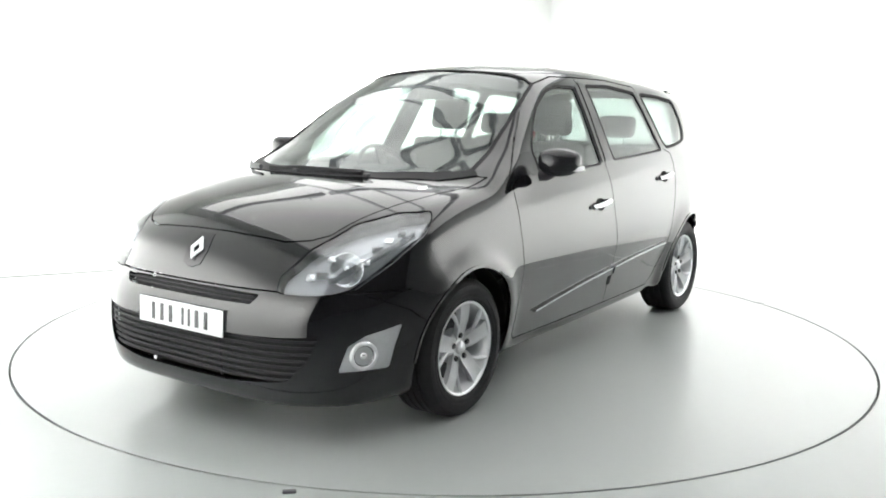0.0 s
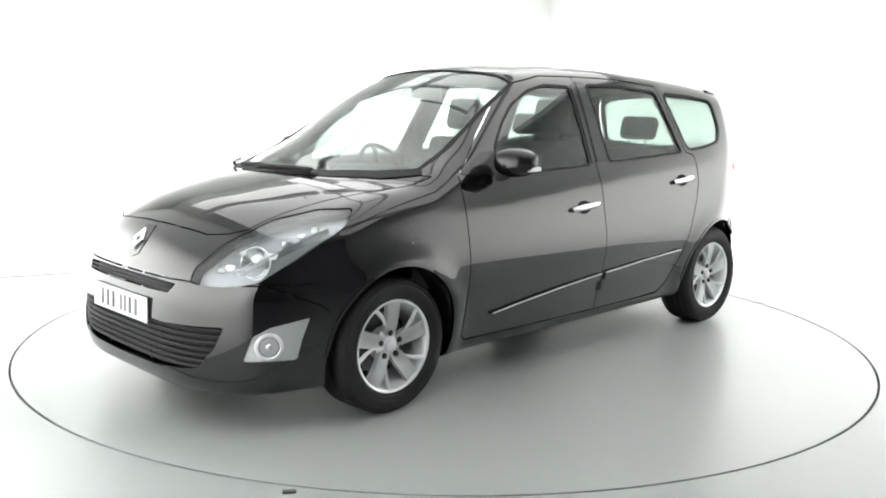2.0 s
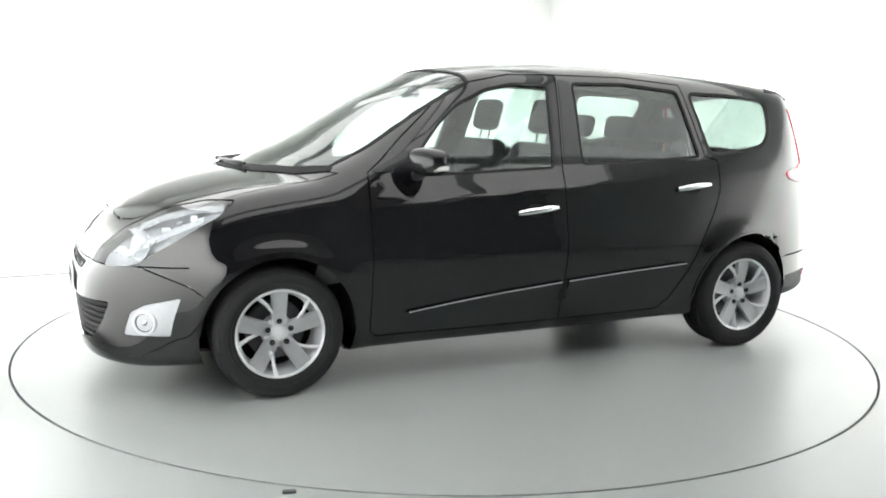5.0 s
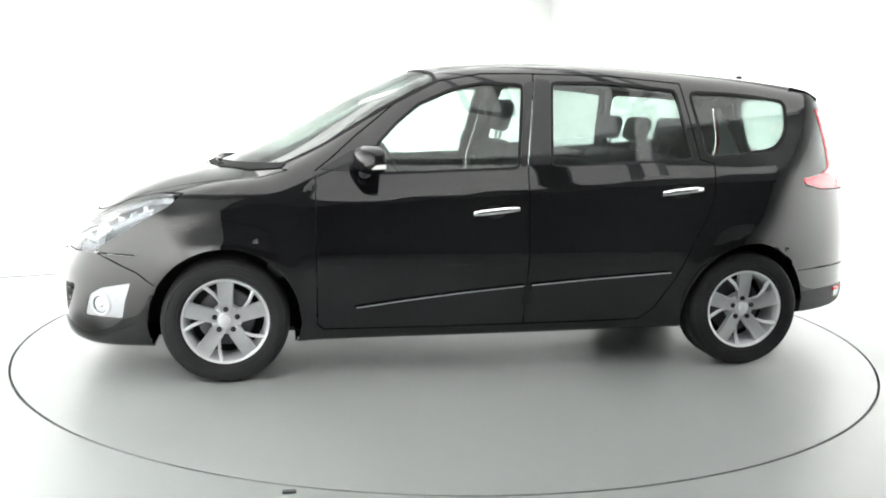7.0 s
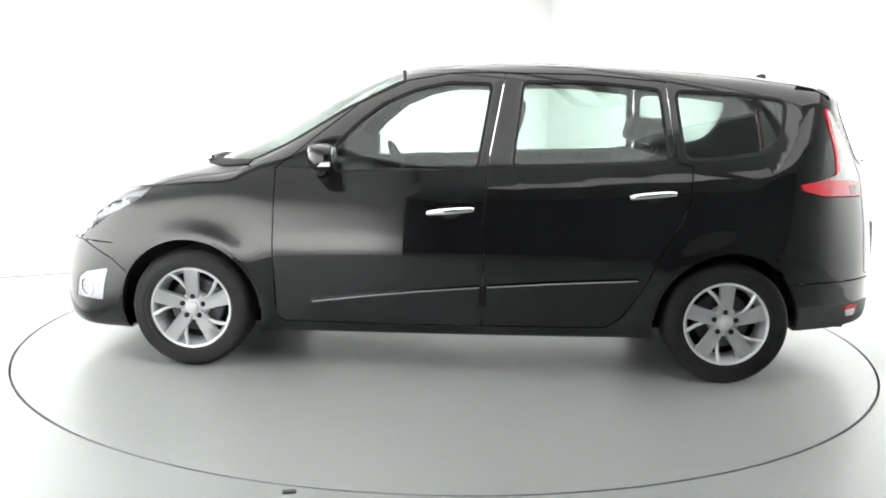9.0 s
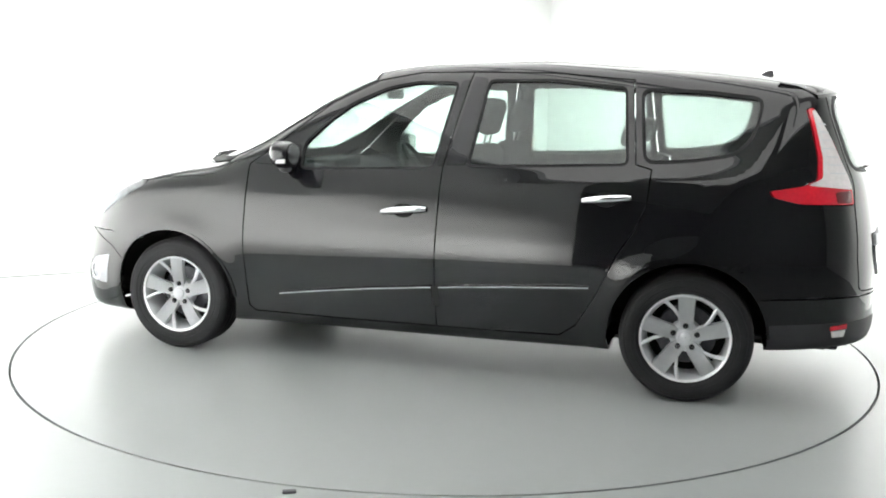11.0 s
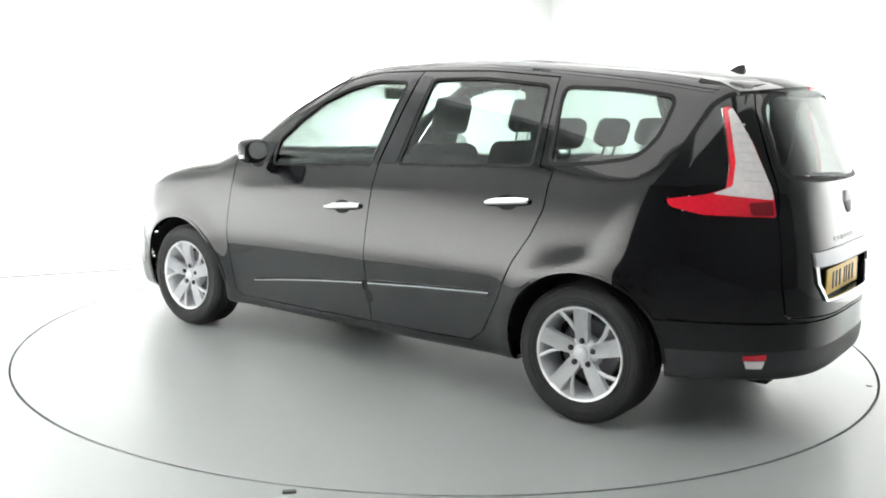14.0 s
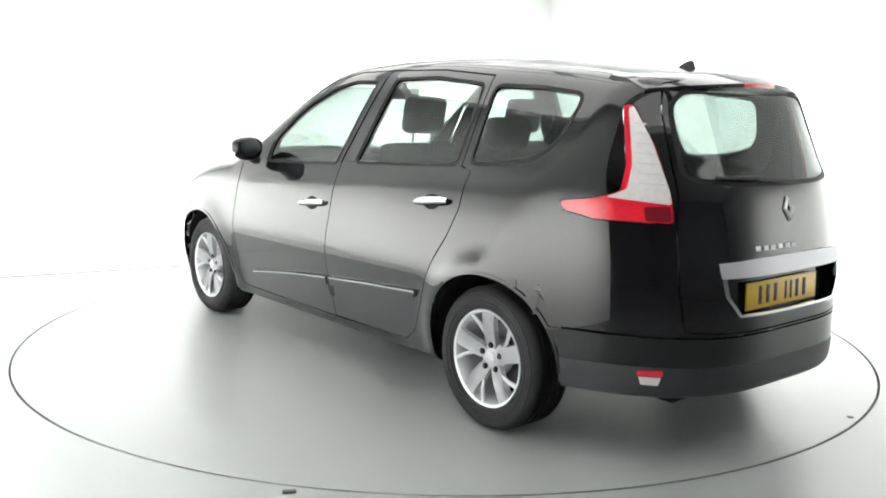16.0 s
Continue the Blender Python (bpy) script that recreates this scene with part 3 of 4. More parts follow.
# shut lines
GAP = .0065
sheet.slit(BONNET, X, Y, Z, .15, gap=GAP)
sheet.slit(TAILGATE, Y, Z, (-1, 0, 0), .15, gap=GAP)
sheet.slit([(-.95, .650), (.95, .650)], Y, Z, X, .35, gap=GAP, closed=False)
sheet.slit([(-.95, .522), (.95, .522)], Y, Z, (-1, 0, 0), .35, gap=.008, closed=False)
sheet.slit([(-.95, .405), (.95, .405)], Y, Z, (-1, 0, 0), .35, closed=False)
for s in (1, -1):
    F = (0, s, 0)
    on_side = lambda c, s=s: c[:, 1] * s > .3
    sheet.slit(FRONT_DOOR, X, Z, F, .15, gap=GAP, keep=on_side)
    sheet.slit(REAR_DOOR, X, Z, F, .15, gap=GAP, keep=on_side)
    sheet.slit([(1.715, .50), (1.80, .565), (2.0, .650)], X, Z, F, .1, gap=GAP, closed=False, keep=on_side)
    sheet.slit([(-1.70, .52), (-2.3, .522)], X, Z, F, .1, gap=.008, closed=False, keep=on_side)
    sheet.slit([(-1.6, .395), (-2.3, .405)], X, Z, F, .1, closed=False, keep=on_side)

DOORS = {}
for s in (1, -1):
    F = (0, s, 0)
    on_side = lambda c, s=s: c[:, 1] * s > .3
    DOORS["front", s] = sheet.panel("front_door", sheet.take(FRONT_DOOR, X, Z, F, .15, on_side), PAINT, car, "black front door", .03)
    DOORS["rear", s] = sheet.panel("rear_door", sheet.take(REAR_DOOR, X, Z, F, .15, on_side), PAINT, car, "black rear door", .03)
    PANES["front", s].parent = DOORS["front", s]
    PANES["rear", s].parent = DOORS["rear", s]
sheet.panel("bonnet", sheet.take(BONNET, X, Y, Z, .15), PAINT, car, "smooth black bonnet")
tailgate = sheet.panel("tailgate", sheet.take(TAILGATE, Y, Z, (-1, 0, 0), .15), PAINT, car, "black tailgate", .025)
back_pane.parent = tailgate
recess.parent = tailgate
cs = lambda f: f.calc_center_median()
sheet.panel("front_bumper", [f for f in sheet.bm.faces if cs(f).x > 1.6 and (cs(f).z < .50 + .48 * (cs(f).x - 1.715) and cs(f).z < .650)], PAINT, car, "black front bumper")
sheet.panel("rear_valance", [f for f in sheet.bm.faces if cs(f).x < -1.6 and cs(f).z < .405 - .014 * (cs(f).x + 2.3)], PLASTIC, car, "unpainted black plastic rear valance")
sheet.panel("rear_bumper", [f for f in sheet.bm.faces if cs(f).x < -1.66 and cs(f).z < .522], PAINT, car, "black rear bumper")
sheet.panel("body_shell", list(sheet.bm.faces), PAINT, car, "glossy black body shell", .02)
sheet.bm.free()


# ---- wheels ----
def build_wheel(ax, s):
    hub = (ax, .655 * s, .314)
    bm = bmesh.new()
    tread = [(.212, .205), (.225, .214), (.262, .222), (.292, .216), (.306, .203), (.314, .185)]
    for g in (.165, .125, .085, .045):
        tread += [(.3145, g + .006), (.307, g + .005), (.307, g - .005), (.3145, g - .006)]
    tread += [(.314, .025), (.30, .008), (.262, .0), (.212, .012)]
    wheel = new("wheel")
    wheel.parent = car
    tagged(wheel, "silver five-spoke alloy wheel with a black tyre")
    lathe(bm, tread, hub, 64, s)
    part("tyre", bm, RUBBER, wheel, "black rubber tyre")
    bm = bmesh.new()
    lathe(bm, [(.208, .012), (.200, .03), (.188, .06), (.186, .15), (.196, .19), (.203, .207), (.213, .212), (.217, .204), (.213, .19), (.205, .15), (.212, .03), (.208, .012)], hub, 56, s)
    rim = part("rim", bm, ALLOY_EDGE, wheel, "bright rim edge")
    # raised rings on the tyre's side
    for r, y in ((.232, .2165), (.252, .2205), (.287, .2178)):
        bm = bmesh.new()
        lathe(bm, [(r - .003, y - .006), (r - .0015, y + .0015), (r + .0015, y + .0015), (r + .003, y - .006)], hub, 64, s)
        part("sidewall_ring", bm, RUBBER, wheel)
    for k in range(5):
        a = radians(90 + 72 * k)
        bm = bmesh.new()
        # a broad spoke, dished towards the hub and fanning out at the rim
        rows = [(.03, .024, .174), (.075, .037, .186), (.12, .038, .197), (.165, .040, .203), (.207, .044, .204)]
        tops = []
        for r, w, y in rows:
            line = []
            for t, dy in ((-1, -.022), (-.88, 0), (-.74, -.002), (0, -.0035), (.74, -.002), (.88, 0), (1, -.022)):
                px, pz = r, t * w
                line.append(bm.verts.new((hub[0] + px * math.cos(a) - pz * math.sin(a), hub[1] + s * (y + dy), hub[2] + px * math.sin(a) + pz * math.cos(a))))
            tops.append(line)
        for p, q in zip(tops, tops[1:]):
            for i in range(6):
                bm.faces.new((p[i], p[i + 1], q[i + 1], q[i]))
        bmesh.ops.solidify(bm, geom=bm.faces[:], thickness=.012)
        part("spoke", bm, ALLOY, wheel)
        bm = bmesh.new()
        b2 = a
        tube(bm, [(hub[0] + r * math.cos(b2 + d * s), hub[1] + s * y, hub[2] + r * math.sin(b2 + d * s)) for r, y, d in ((.105, .184, -.30 * s), (.15, .192, -.40 * s), (.207, .199, -.53 * s))], .008, 6, .011)
        part("rib", bm, ALLOY, wheel)
    bm = bmesh.new()
    lathe(bm, [(.001, .192), (.022, .191), (.028, .187), (.031, .176), (.060, .172), (.074, .160), (.080, .12)], hub, 30, s)
    part("hub_cap", bm, ALLOY, wheel)
    for k in range(5):
        a = radians(90 + 72 * k)
        bm = bmesh.new()
        lathe(bm, [(.001, .188), (.010, .188), (.0135, .184), (.0135, .15)], (hub[0] + .058 * math.cos(a), hub[1], hub[2] + .056 * math.sin(a)), 10, s)
        part("wheel_nut", bm, TRIM, wheel, "dark wheel nut")
    bm = bmesh.new()
    lathe(bm, [(.03, .10), (.14, .10), (.145, .095), (.145, .08), (.03, .08)], hub, 36, s)
    part("brake_disc", bm, STEEL, wheel, "dull steel brake disc")
    bm = bmesh.new()
    lathe(bm, [(.02, .05), (.195, .05), (.195, .03), (.02, .03)], hub, 28, s)
    part("inner_barrel", bm, LINER, wheel, "dark inside of the wheel")
    # arch liner
    bm = bmesh.new()
    steps = 26
    rows = []
    for k in range(steps + 1):
        a = radians(-4 + 188 * k / steps)
        cx, cz = ax + .385 * math.cos(a), .318 + .385 * math.sin(a)
        skin_y = float(drop(np.array([(cx, 1.3, max(cz, .24))]), np.array([(0, -1.0, 0)]))[0, 1])
        rows.append([bm.verts.new((ax + r * math.cos(a), y * s, .318 + r * math.sin(a))) for r, y in ((.372, min(.862, skin_y - .035)), (.385, min(.80, skin_y - .09)), (.385, .52), (.05, .52))])
    for p, q in zip(rows, rows[1:]):
        for i in range(3):
            bm.faces.new((p[i], p[i + 1], q[i + 1], q[i]))
    part("arch_liner", bm, LINER, car, "black wheel arch liner")


for ax in AXLES:
    for s in (1, -1):
        build_wheel(ax, s)
# floor pan closes the underside and the wheel wells from inside
bm = bmesh.new()
box(bm, (0.0, 0, .26), (4.2, 1.02, .05), .01)
box(bm, (0.0, 0, .27), (1.95, 1.62, .05), .01)
part("floor_pan", bm, LINER, car, "dark underbody and cabin floor")


# ---- fittings on the bodywork ----
def spline_pts(fn, a, b, n):
    return [fn(a + (b - a) * k / (n - 1)) for k in range(n)]


def on_body(start, way):
    p = drop(np.array([start], float), np.array([way], float))[0]
    return Vector(p), Vector(gradient(p[None])[0])


def band(name, line, width, mat, parent, facing_axis, s=1, lift=.003, thick=.006, label=""):
    """A narrow strip that follows a 2D line on the bodywork (seals, mouldings)."""
    pts = np.array(line, float)
    d = np.gradient(pts, axis=0)
    d /= np.maximum(np.linalg.norm(d, axis=1, keepdims=True), 1e-9)
    nrm = np.stack([-d[:, 1], d[:, 0]], -1)
    bm = bmesh.new()
    rows = []
    for q in (-.5, .5):
        flat = pts + nrm * width * q
        if facing_axis == "y":
            p = drop(np.stack([flat[:, 0], np.full(len(flat), 1.3), flat[:, 1]], -1), np.array([0, -1.0, 0]))
        elif facing_axis == "x":
            p = drop(np.stack([np.full(len(flat), -2.8), flat[:, 0], flat[:, 1]], -1), np.array([1.0, 0, 0]))
        else:
            p = drop(np.stack([flat[:, 0], flat[:, 1], np.full(len(flat), 2.0)], -1), np.array([0, 0, -1.0]))
        n = gradient(p)
        if s < 0:
            p[:, 1] *= -1
            n[:, 1] *= -1
        rows.append((p + n * lift, p + n * (lift - thick)))
    vs = [[bm.verts.new(q) for q in r] for r in (rows[0][0], rows[1][0], rows[1][1], rows[0][1])]
    for i in range(len(pts) - 1):
        for a, b in ((0, 1), (1, 2), (2, 3), (3, 0)):
            bm.faces.new((vs[a][i], vs[a][i + 1], vs[b][i + 1], vs[b][i]))
    return part(name, bm, mat, parent, label)


def dense(loop, step=.02, closed=True):
    out = []
    pts = list(loop) + ([loop[0]] if closed else [])
    for a, b in zip(pts, pts[1:]):
        n = max(1, int(math.hypot(b[0] - a[0], b[1] - a[1]) / step))
        out += [(a[0] + (b[0] - a[0]) * k / n, a[1] + (b[1] - a[1]) * k / n) for k in range(n)]
    return out + [pts[-1]]


for s in (1, -1):
    for ax in AXLES:
        # added backing strip, so holes in the arch skin show paint, not black
        band("arch_backing", [(ax + .398 * math.cos(radians(a)), .318 + .398 * math.sin(radians(a))) for a in range(8, 173, 3)], .052, PAINT, car, "y", s, -.004, .008, "added paint backing behind holes in the wheel arch skin")
    band("window_seal", dense(FRONT_WIN), .013, SEAL, DOORS["front", s], "y", s, .002)
    band("window_seal", dense(REAR_WIN), .013, SEAL, DOORS["rear", s], "y", s, .002)
    band("window_seal", dense(QUARTER_WIN), .016, SEAL, PANES["quarter", s], "y", s, .002)
    # gloss black pillar covers between the windows
    decal("pillar_cover", rounded([(-.115, 1.085), (-.145, 1.085), (-.222, 1.525), (-.18, 1.515)], .01), X, Z, (0, 1, 0), GLOSS, DOORS["front", s], lift=.003, side=s)
    decal("pillar_cover", rounded([(-.165, 1.09), (-.268, 1.095), (-.318, 1.53), (-.245, 1.54)], .01), X, Z, (0, 1, 0), GLOSS, DOORS["rear", s], lift=.003, side=s)
    decal("mirror_base", rounded([(.92, 1.065), (.655, 1.05), (.655, 1.17), (.75, 1.16)], .015), X, Z, (0, 1, 0), GLOSS, DOORS["front", s], lift=.004, side=s)
    # door handles: a chrome bar over a flat dark disc, the cup's painted shade
    for key, x0, x1, z0, z1 in (("front", .15, -.09, .845, .868), ("rear", -.87, -1.10, .945, .968)):
        mid = ((x0 + x1) / 2, (z0 + z1) / 2)
        cup = [(mid[0] + .005 + .058 * math.cos(k * math.pi / 10), mid[1] + .035 * math.sin(k * math.pi / 10)) for k in range(20)]
        decal("handle_cup_shade", cup, X, Z, (0, 1, 0), LINER, DOORS[key, s], "flat dark disc, painted shade of the recess behind the handle", lift=.002, side=s)
        bm = bmesh.new()
        pts = []
        for k in range(9):
            t = k / 8
            q, n = on_body((x0 + (x1 - x0) * t, 1.3, z0 + (z1 - z0) * t), (0, -1, 0))
            q = q + n * (.012 + .022 * math.sin(math.pi * t) ** .6)
            pts.append((q.x, q.y * s, q.z))
        rings = []
        for k, q in enumerate(pts):
            t = k / 8
            w, d = .016 * (1 - .25 * abs(2 * t - 1) ** 3), .009
            rings.append([bm.verts.new((q[0], q[1] + d * math.sin(a) * s, q[2] + w * math.cos(a))) for a in [2 * math.pi * j / 10 for j in range(10)]])
        for p, q in zip(rings, rings[1:]):
            for j in range(10):
                bm.faces.new((p[j], p[(j + 1) % 10], q[(j + 1) % 10], q[j]))
        bm.faces.new(rings[0])
        bm.faces.new(rings[-1])
        part("door_handle", bm, CHROME, DOORS[key, s], "chrome door handle")
    # side mouldings that taper forward
    decal("side_moulding", [(.75, .372), (.5, .406), (.2, .443), (-.125, .475), (-.125, .437), (.2, .412), (.5, .385), (.745, .366)], X, Z, (0, 1, 0), PAINT, DOORS["front", s], "black side moulding", .014, .016, s)
    decal("side_moulding", [(-.165, .478), (-.5, .506), (-.93, .535), (-.905, .503), (-.5, .462), (-.165, .438)], X, Z, (0, 1, 0), PAINT, DOORS["rear", s], "black side moulding", .014, .016, s)
    # chrome strips stand in for the highlight on the mouldings' upward chamfer
    band("moulding_highlight", dense([(.74, .374), (.5, .408), (.2, .445), (-.125, .477)], .04, False), .006, CHROME, DOORS["front", s], "y", s, .016, .006, "thin chrome strip in place of the highlight on the moulding's chamfer")
    band("moulding_highlight", dense([(-.165, .480), (-.5, .508), (-.925, .536)], .04, False), .006, CHROME, DOORS["rear", s], "y", s, .016, .006, "thin chrome strip in place of the highlight on the moulding's chamfer")

    # the notch between the mouldings: its shade as a flat dark patch
    decal("moulding_slot_shade", [(-.125, .475), (-.125, .372), (-.165, .372), (-.165, .478)], X, Z, (0, 1, 0), LINER, DOORS["rear", s], "flat dark patch, painted shade of the slot between the mouldings", .003, .004, s)
    # door mirrors
    mirror = new("door_mirror")
    mirror.parent = DOORS["front", s]
    tagged(mirror, "black door mirror with a white indicator")
    bm = bmesh.new()
    b = bmesh.new()
    bmesh.ops.create_uvsphere(b, u_segments=28, v_segments=18, radius=1)
    for v in b.verts:
        x, y, z = v.co
        x = math.copysign(abs(x) ** .8, x)
        z = math.copysign(abs(z) ** .75, z)
        y = math.copysign(abs(y) ** .8, y)
        wide = 1 - .18 * max(0, z) - .12 * max(0, y)
        v.co = (.672 + .078 * x * (1 - .2 * y) - .02 * y * 1, s * (.94 + .098 * y), 1.128 + .078 * z * wide)
        if v.co.x < .615:
            v.co.x = .615
    join(bm, b)
    part("mirror_shell", bm, GLOSS, mirror)
    bm = bmesh.new()
    prism(bm, [(s * (.94 + .066 * math.cos(a)), 1.128 + .050 * math.sin(a)) for a in [k * math.pi / 12 for k in range(24)]], .6125, .6158, lambda a, c, h: (h, a, c))
    part("mirror_glass", bm, CHROME, mirror, "mirror glass")
    bm = bmesh.new()
    tube(bm, [(.70, s * .845, 1.05), (.70, s * .875, 1.055), (.69, s * .91, 1.08)], .028, 10, .034)
    part("mirror_arm", bm, PLASTIC, mirror)
    bm = bmesh.new()
    pts = []
    for k in range(6):
        t = k / 5
        pts.append((.695 - .075 * t * t - .005, s * (.985 + .052 * math.sin(t * 1.5)), 1.088 + .006 * t))
    rings = [[bm.verts.new((q[0], q[1] + s * dy, q[2] + dz)) for dy, dz in ((0, -.011), (.008, -.009), (.008, .009), (0, .011))] for q in pts]
    for p, q in zip(rings, rings[1:]):
        for j in range(4):
            bm.faces.new((p[j], p[(j + 1) % 4], q[(j + 1) % 4], q[j]))
    bm.faces.new(rings[0])
    bm.faces.new(rings[-1])
    part("indicator", bm, AMBER, mirror, "white side indicator")

    # headlight inside: dark bowl, two reflectors, a bright side piece
    head = LAMPS["head", s]

    def bowl(name, at, r, depth, mat, way=(1, .35, .1), label=""):
        bm = bmesh.new()
        b = bmesh.new()
        lathe(b, [(.001, -depth), (r * .45, -depth * .85), (r * .85, -depth * .3), (r, 0), (r * 1.06, 0), (r * 1.06, -.006), (r * .9, -depth * .35), (r * .5, -depth), (.001, -depth - .006)], (0, 0, 0), 22)
        turn = Vector((0, 1, 0)).rotation_difference(Vector((way[0], way[1] * s, way[2]))).to_matrix().to_4x4()
        bmesh.ops.transform(b, matrix=Matrix.Translation((at[0], at[1] * s, at[2])) @ turn, verts=b.verts)
        join(bm, b)
        return part(name, bm, mat, head if name != "fog_lamp" else LAMPS["fog", s], label)
    def lamp_at(a, z, deep):
        q = drop(np.array([(-a * H + 1.2, a * H + 1.2, z)]), np.array([(-H, -H, 0)]))[0]
        return q - gradient(q[None])[0] * deep
    spots = [lamp_at(-.93, .752, .035)]
    bowl("main_reflector", spots[0], .066, .03, REFLECT, (1, .55, .25), label="round bright reflector")
    # faceted mirror pieces round the main reflector
    for at, z, tip, wide in ((-1.03, .725, 20, .050), (-1.075, .715, -25, .036), (-.985, .71, 40, .040), (-.86, .775, -15, .058), (-.80, .825, 30, .046), (-.75, .86, -35, .040), (-.69, .885, 10, .036), (-.985, .79, -30, .036)):
        q = Vector(lamp_at(at, z, .028))
        bm = bmesh.new()
        box(bm, (q.x, q.y * s, q.z), (.012, wide, .032), .004, Matrix.Rotation(radians((38 + tip * .5) * s), 4, "Z") @ Matrix.Rotation(radians(-22 + tip), 4, "Y"))
        part("facet", bm, REFLECT, head, "bright mirror facet")
    for name, line in (("light_strip", [(-1.03, .80), (-.87, .875), (-.70, .915), (-.58, .925)]), ("reflector_fin", [(-1.0, .70), (-.86, .765), (-.74, .82), (-.63, .875)])):
        bm = bmesh.new()
        rows = [lamp_at(a, z, .02) for a, z in line]
        for p, q in zip(rows, rows[1:]):
            quad = [bm.verts.new((w[0], w[1] * s, w[2] + dz)) for w, dz in ((p, -.016), (q, -.016), (q, .014), (p, .014))]
            bm.faces.new(quad)
        bmesh.ops.solidify(bm, geom=bm.faces[:], thickness=.012)
        part(name, bm, REFLECT, head, "bright angular reflector strip")
    for x, y, z in spots[:1]:
        bm = bmesh.new()
        b = bmesh.new()
        bmesh.ops.create_uvsphere(b, u_segments=14, v_segments=10, radius=.017)
        bmesh.ops.translate(b, vec=(x - .005, y * s, z), verts=b.verts)
        join(bm, b)
        part("bulb", bm, CHROME, head, "chrome bulb cap")
    # fog lamps
    fq, fn = on_body((2.8, .781 + .58, .395), (-.8, -.58, 0))
    ringm = bmesh.new()
    lathe(ringm, [(.040, -.012), (.044, .002), (.047, .004), (.054, .003), (.060, -.004), (.060, -.010)], (0, 0, 0), 26)
    bmesh.ops.transform(ringm, matrix=Matrix.Translation((fq.x, fq.y * s, fq.z)) @ Vector((0, 1, 0)).rotation_difference(Vector((fn.x, fn.y * s, fn.z))).to_matrix().to_4x4(), verts=ringm.verts)
    part("fog_ring", ringm, SATIN, LAMPS["fog", s], "pale ring round the fog lamp")
    bowl("fog_lamp", fq - fn * .001, .042, .035, FOG_BOWL, fn, "round dark glossy fog lamp")
    bm = bmesh.new()
    b = bmesh.new()
    bmesh.ops.create_uvsphere(b, u_segments=16, v_segments=10, radius=.02)
    bmesh.ops.transform(b, matrix=Matrix.Translation((fq.x - fn.x * .018, (fq.y - fn.y * .018) * s, fq.z)), verts=b.verts)
    join(bm, b)
    part("fog_bulb", bm, CHROME, LAMPS["fog", s], "chrome bulb cover")

    for ax in AXLES:
        band("arch_lip", [(ax + .374 * math.cos(radians(a)), .318 + .374 * math.sin(radians(a))) for a in range(2, 179, 4)], .013, PAINT, car, "y", s, .004, .012, "rolled edge of the wheel arch")

# ---- nose ----
for k, z in enumerate((.605, .622)):
    bm = bmesh.new()
    tube(bm, [(NOSE(z) - NOSE_C * abs(y) ** NOSE_P - .014, y, z) for y in np.linspace(-.385, .385, 15)], .0045, 6)
    part("slat", bm, SLAT, slot_back)
for z in (.295, .322, .349, .376, .403, .430, .455):
    bm = bmesh.new()
    half = .55 + .1 * (z - .295) / .16
    tube(bm, [(NOSE(z) - NOSE_C * abs(y) ** NOSE_P - .022, y, z) for y in np.linspace(-half, half, 17)], .0065, 6)
    part("slat", bm, SLAT, mouth_back, "thin black slat")
for y in (-.2, .2):
    bm = bmesh.new()
    tube(bm, [(NOSE(z) - NOSE_C * abs(y) ** NOSE_P - .03, y, z) for z in np.linspace(.27, .455, 6)], .006, 6)
    part("slat", bm, SLAT, mouth_back)


def diamond(name, mat, parent, at, way, w, h, label):
    """A plain diamond-shaped ring standing on the bodywork."""
    out = [(0, h), (w, 0), (0, -h), (-w, 0)]
    bm = bmesh.new()
    way = Vector(way).normalized()
    side = Vector((0, 0, 1)).cross(way).normalized()
    up = way.cross(side)
    rings = []
    for scale, d in ((1, 0), (1, .006), (.78, .012), (.52, .008), (.52, 0)):
        rings.append([bm.verts.new(Vector(at) + side * a * scale + up * b * scale + way * d) for a, b in out])
    for p, q in zip(rings, rings[1:]):
        for j in range(4):
            bm.faces.new((p[j], p[(j + 1) % 4], q[(j + 1) % 4], q[j]))
    return part(name, bm, mat, parent, label, smooth=20)


at, n = on_body((3.0, 0, .770), (-1, 0, 0))
decal("badge_plinth", [(-.052, .715), (-.015, .70), (.015, .70), (.052, .715), (.062, .77), (.04, .83), (-.04, .83), (-.062, .77)], Y, Z, X, GLOSS, car, "black plinth under the badge", .003, .006)
diamond("front_badge", BADGE, car, at + n * .006, n, .038, .056, "chrome diamond badge")


def plate(name, mat, x, z, way, label, tilt=0, off=0.0):
    """A number plate with its characters as plain dark bars."""
    holder = bmesh.new()
    m = Matrix.Translation((x, off, z)) @ Matrix.Rotation(radians(tilt), 4, "Y")
    box(holder, (0, 0, 0), (.008, .52, .111), .0035, segments=2)
    bmesh.ops.transform(holder, matrix=m, verts=holder.verts)
    ob = part(name, holder, mat, car, label)
    y = -.185
    for k in range(7):
        bm = bmesh.new()
        w = .028 if k in (2, 3) else .044
        box(bm, (way * .005, (y + w / 2) * -way, 0), (.003, w * .5, .074), .001)
        bmesh.ops.transform(bm, matrix=m, verts=bm.verts)
        part("bar", bm, INK, ob)
        y += w + .011 + (.03 if k == 3 else 0)
    return ob


plate("front_number_plate", WHITE_PLATE, NOSE(.50) + .008, .500, 1, "white front number plate with dark bars", -2)
plate("rear_number_plate", YELLOW_PLATE, TAIL(.66) + .038, .665, -1, "yellow rear number plate with dark bars", 2, .015)
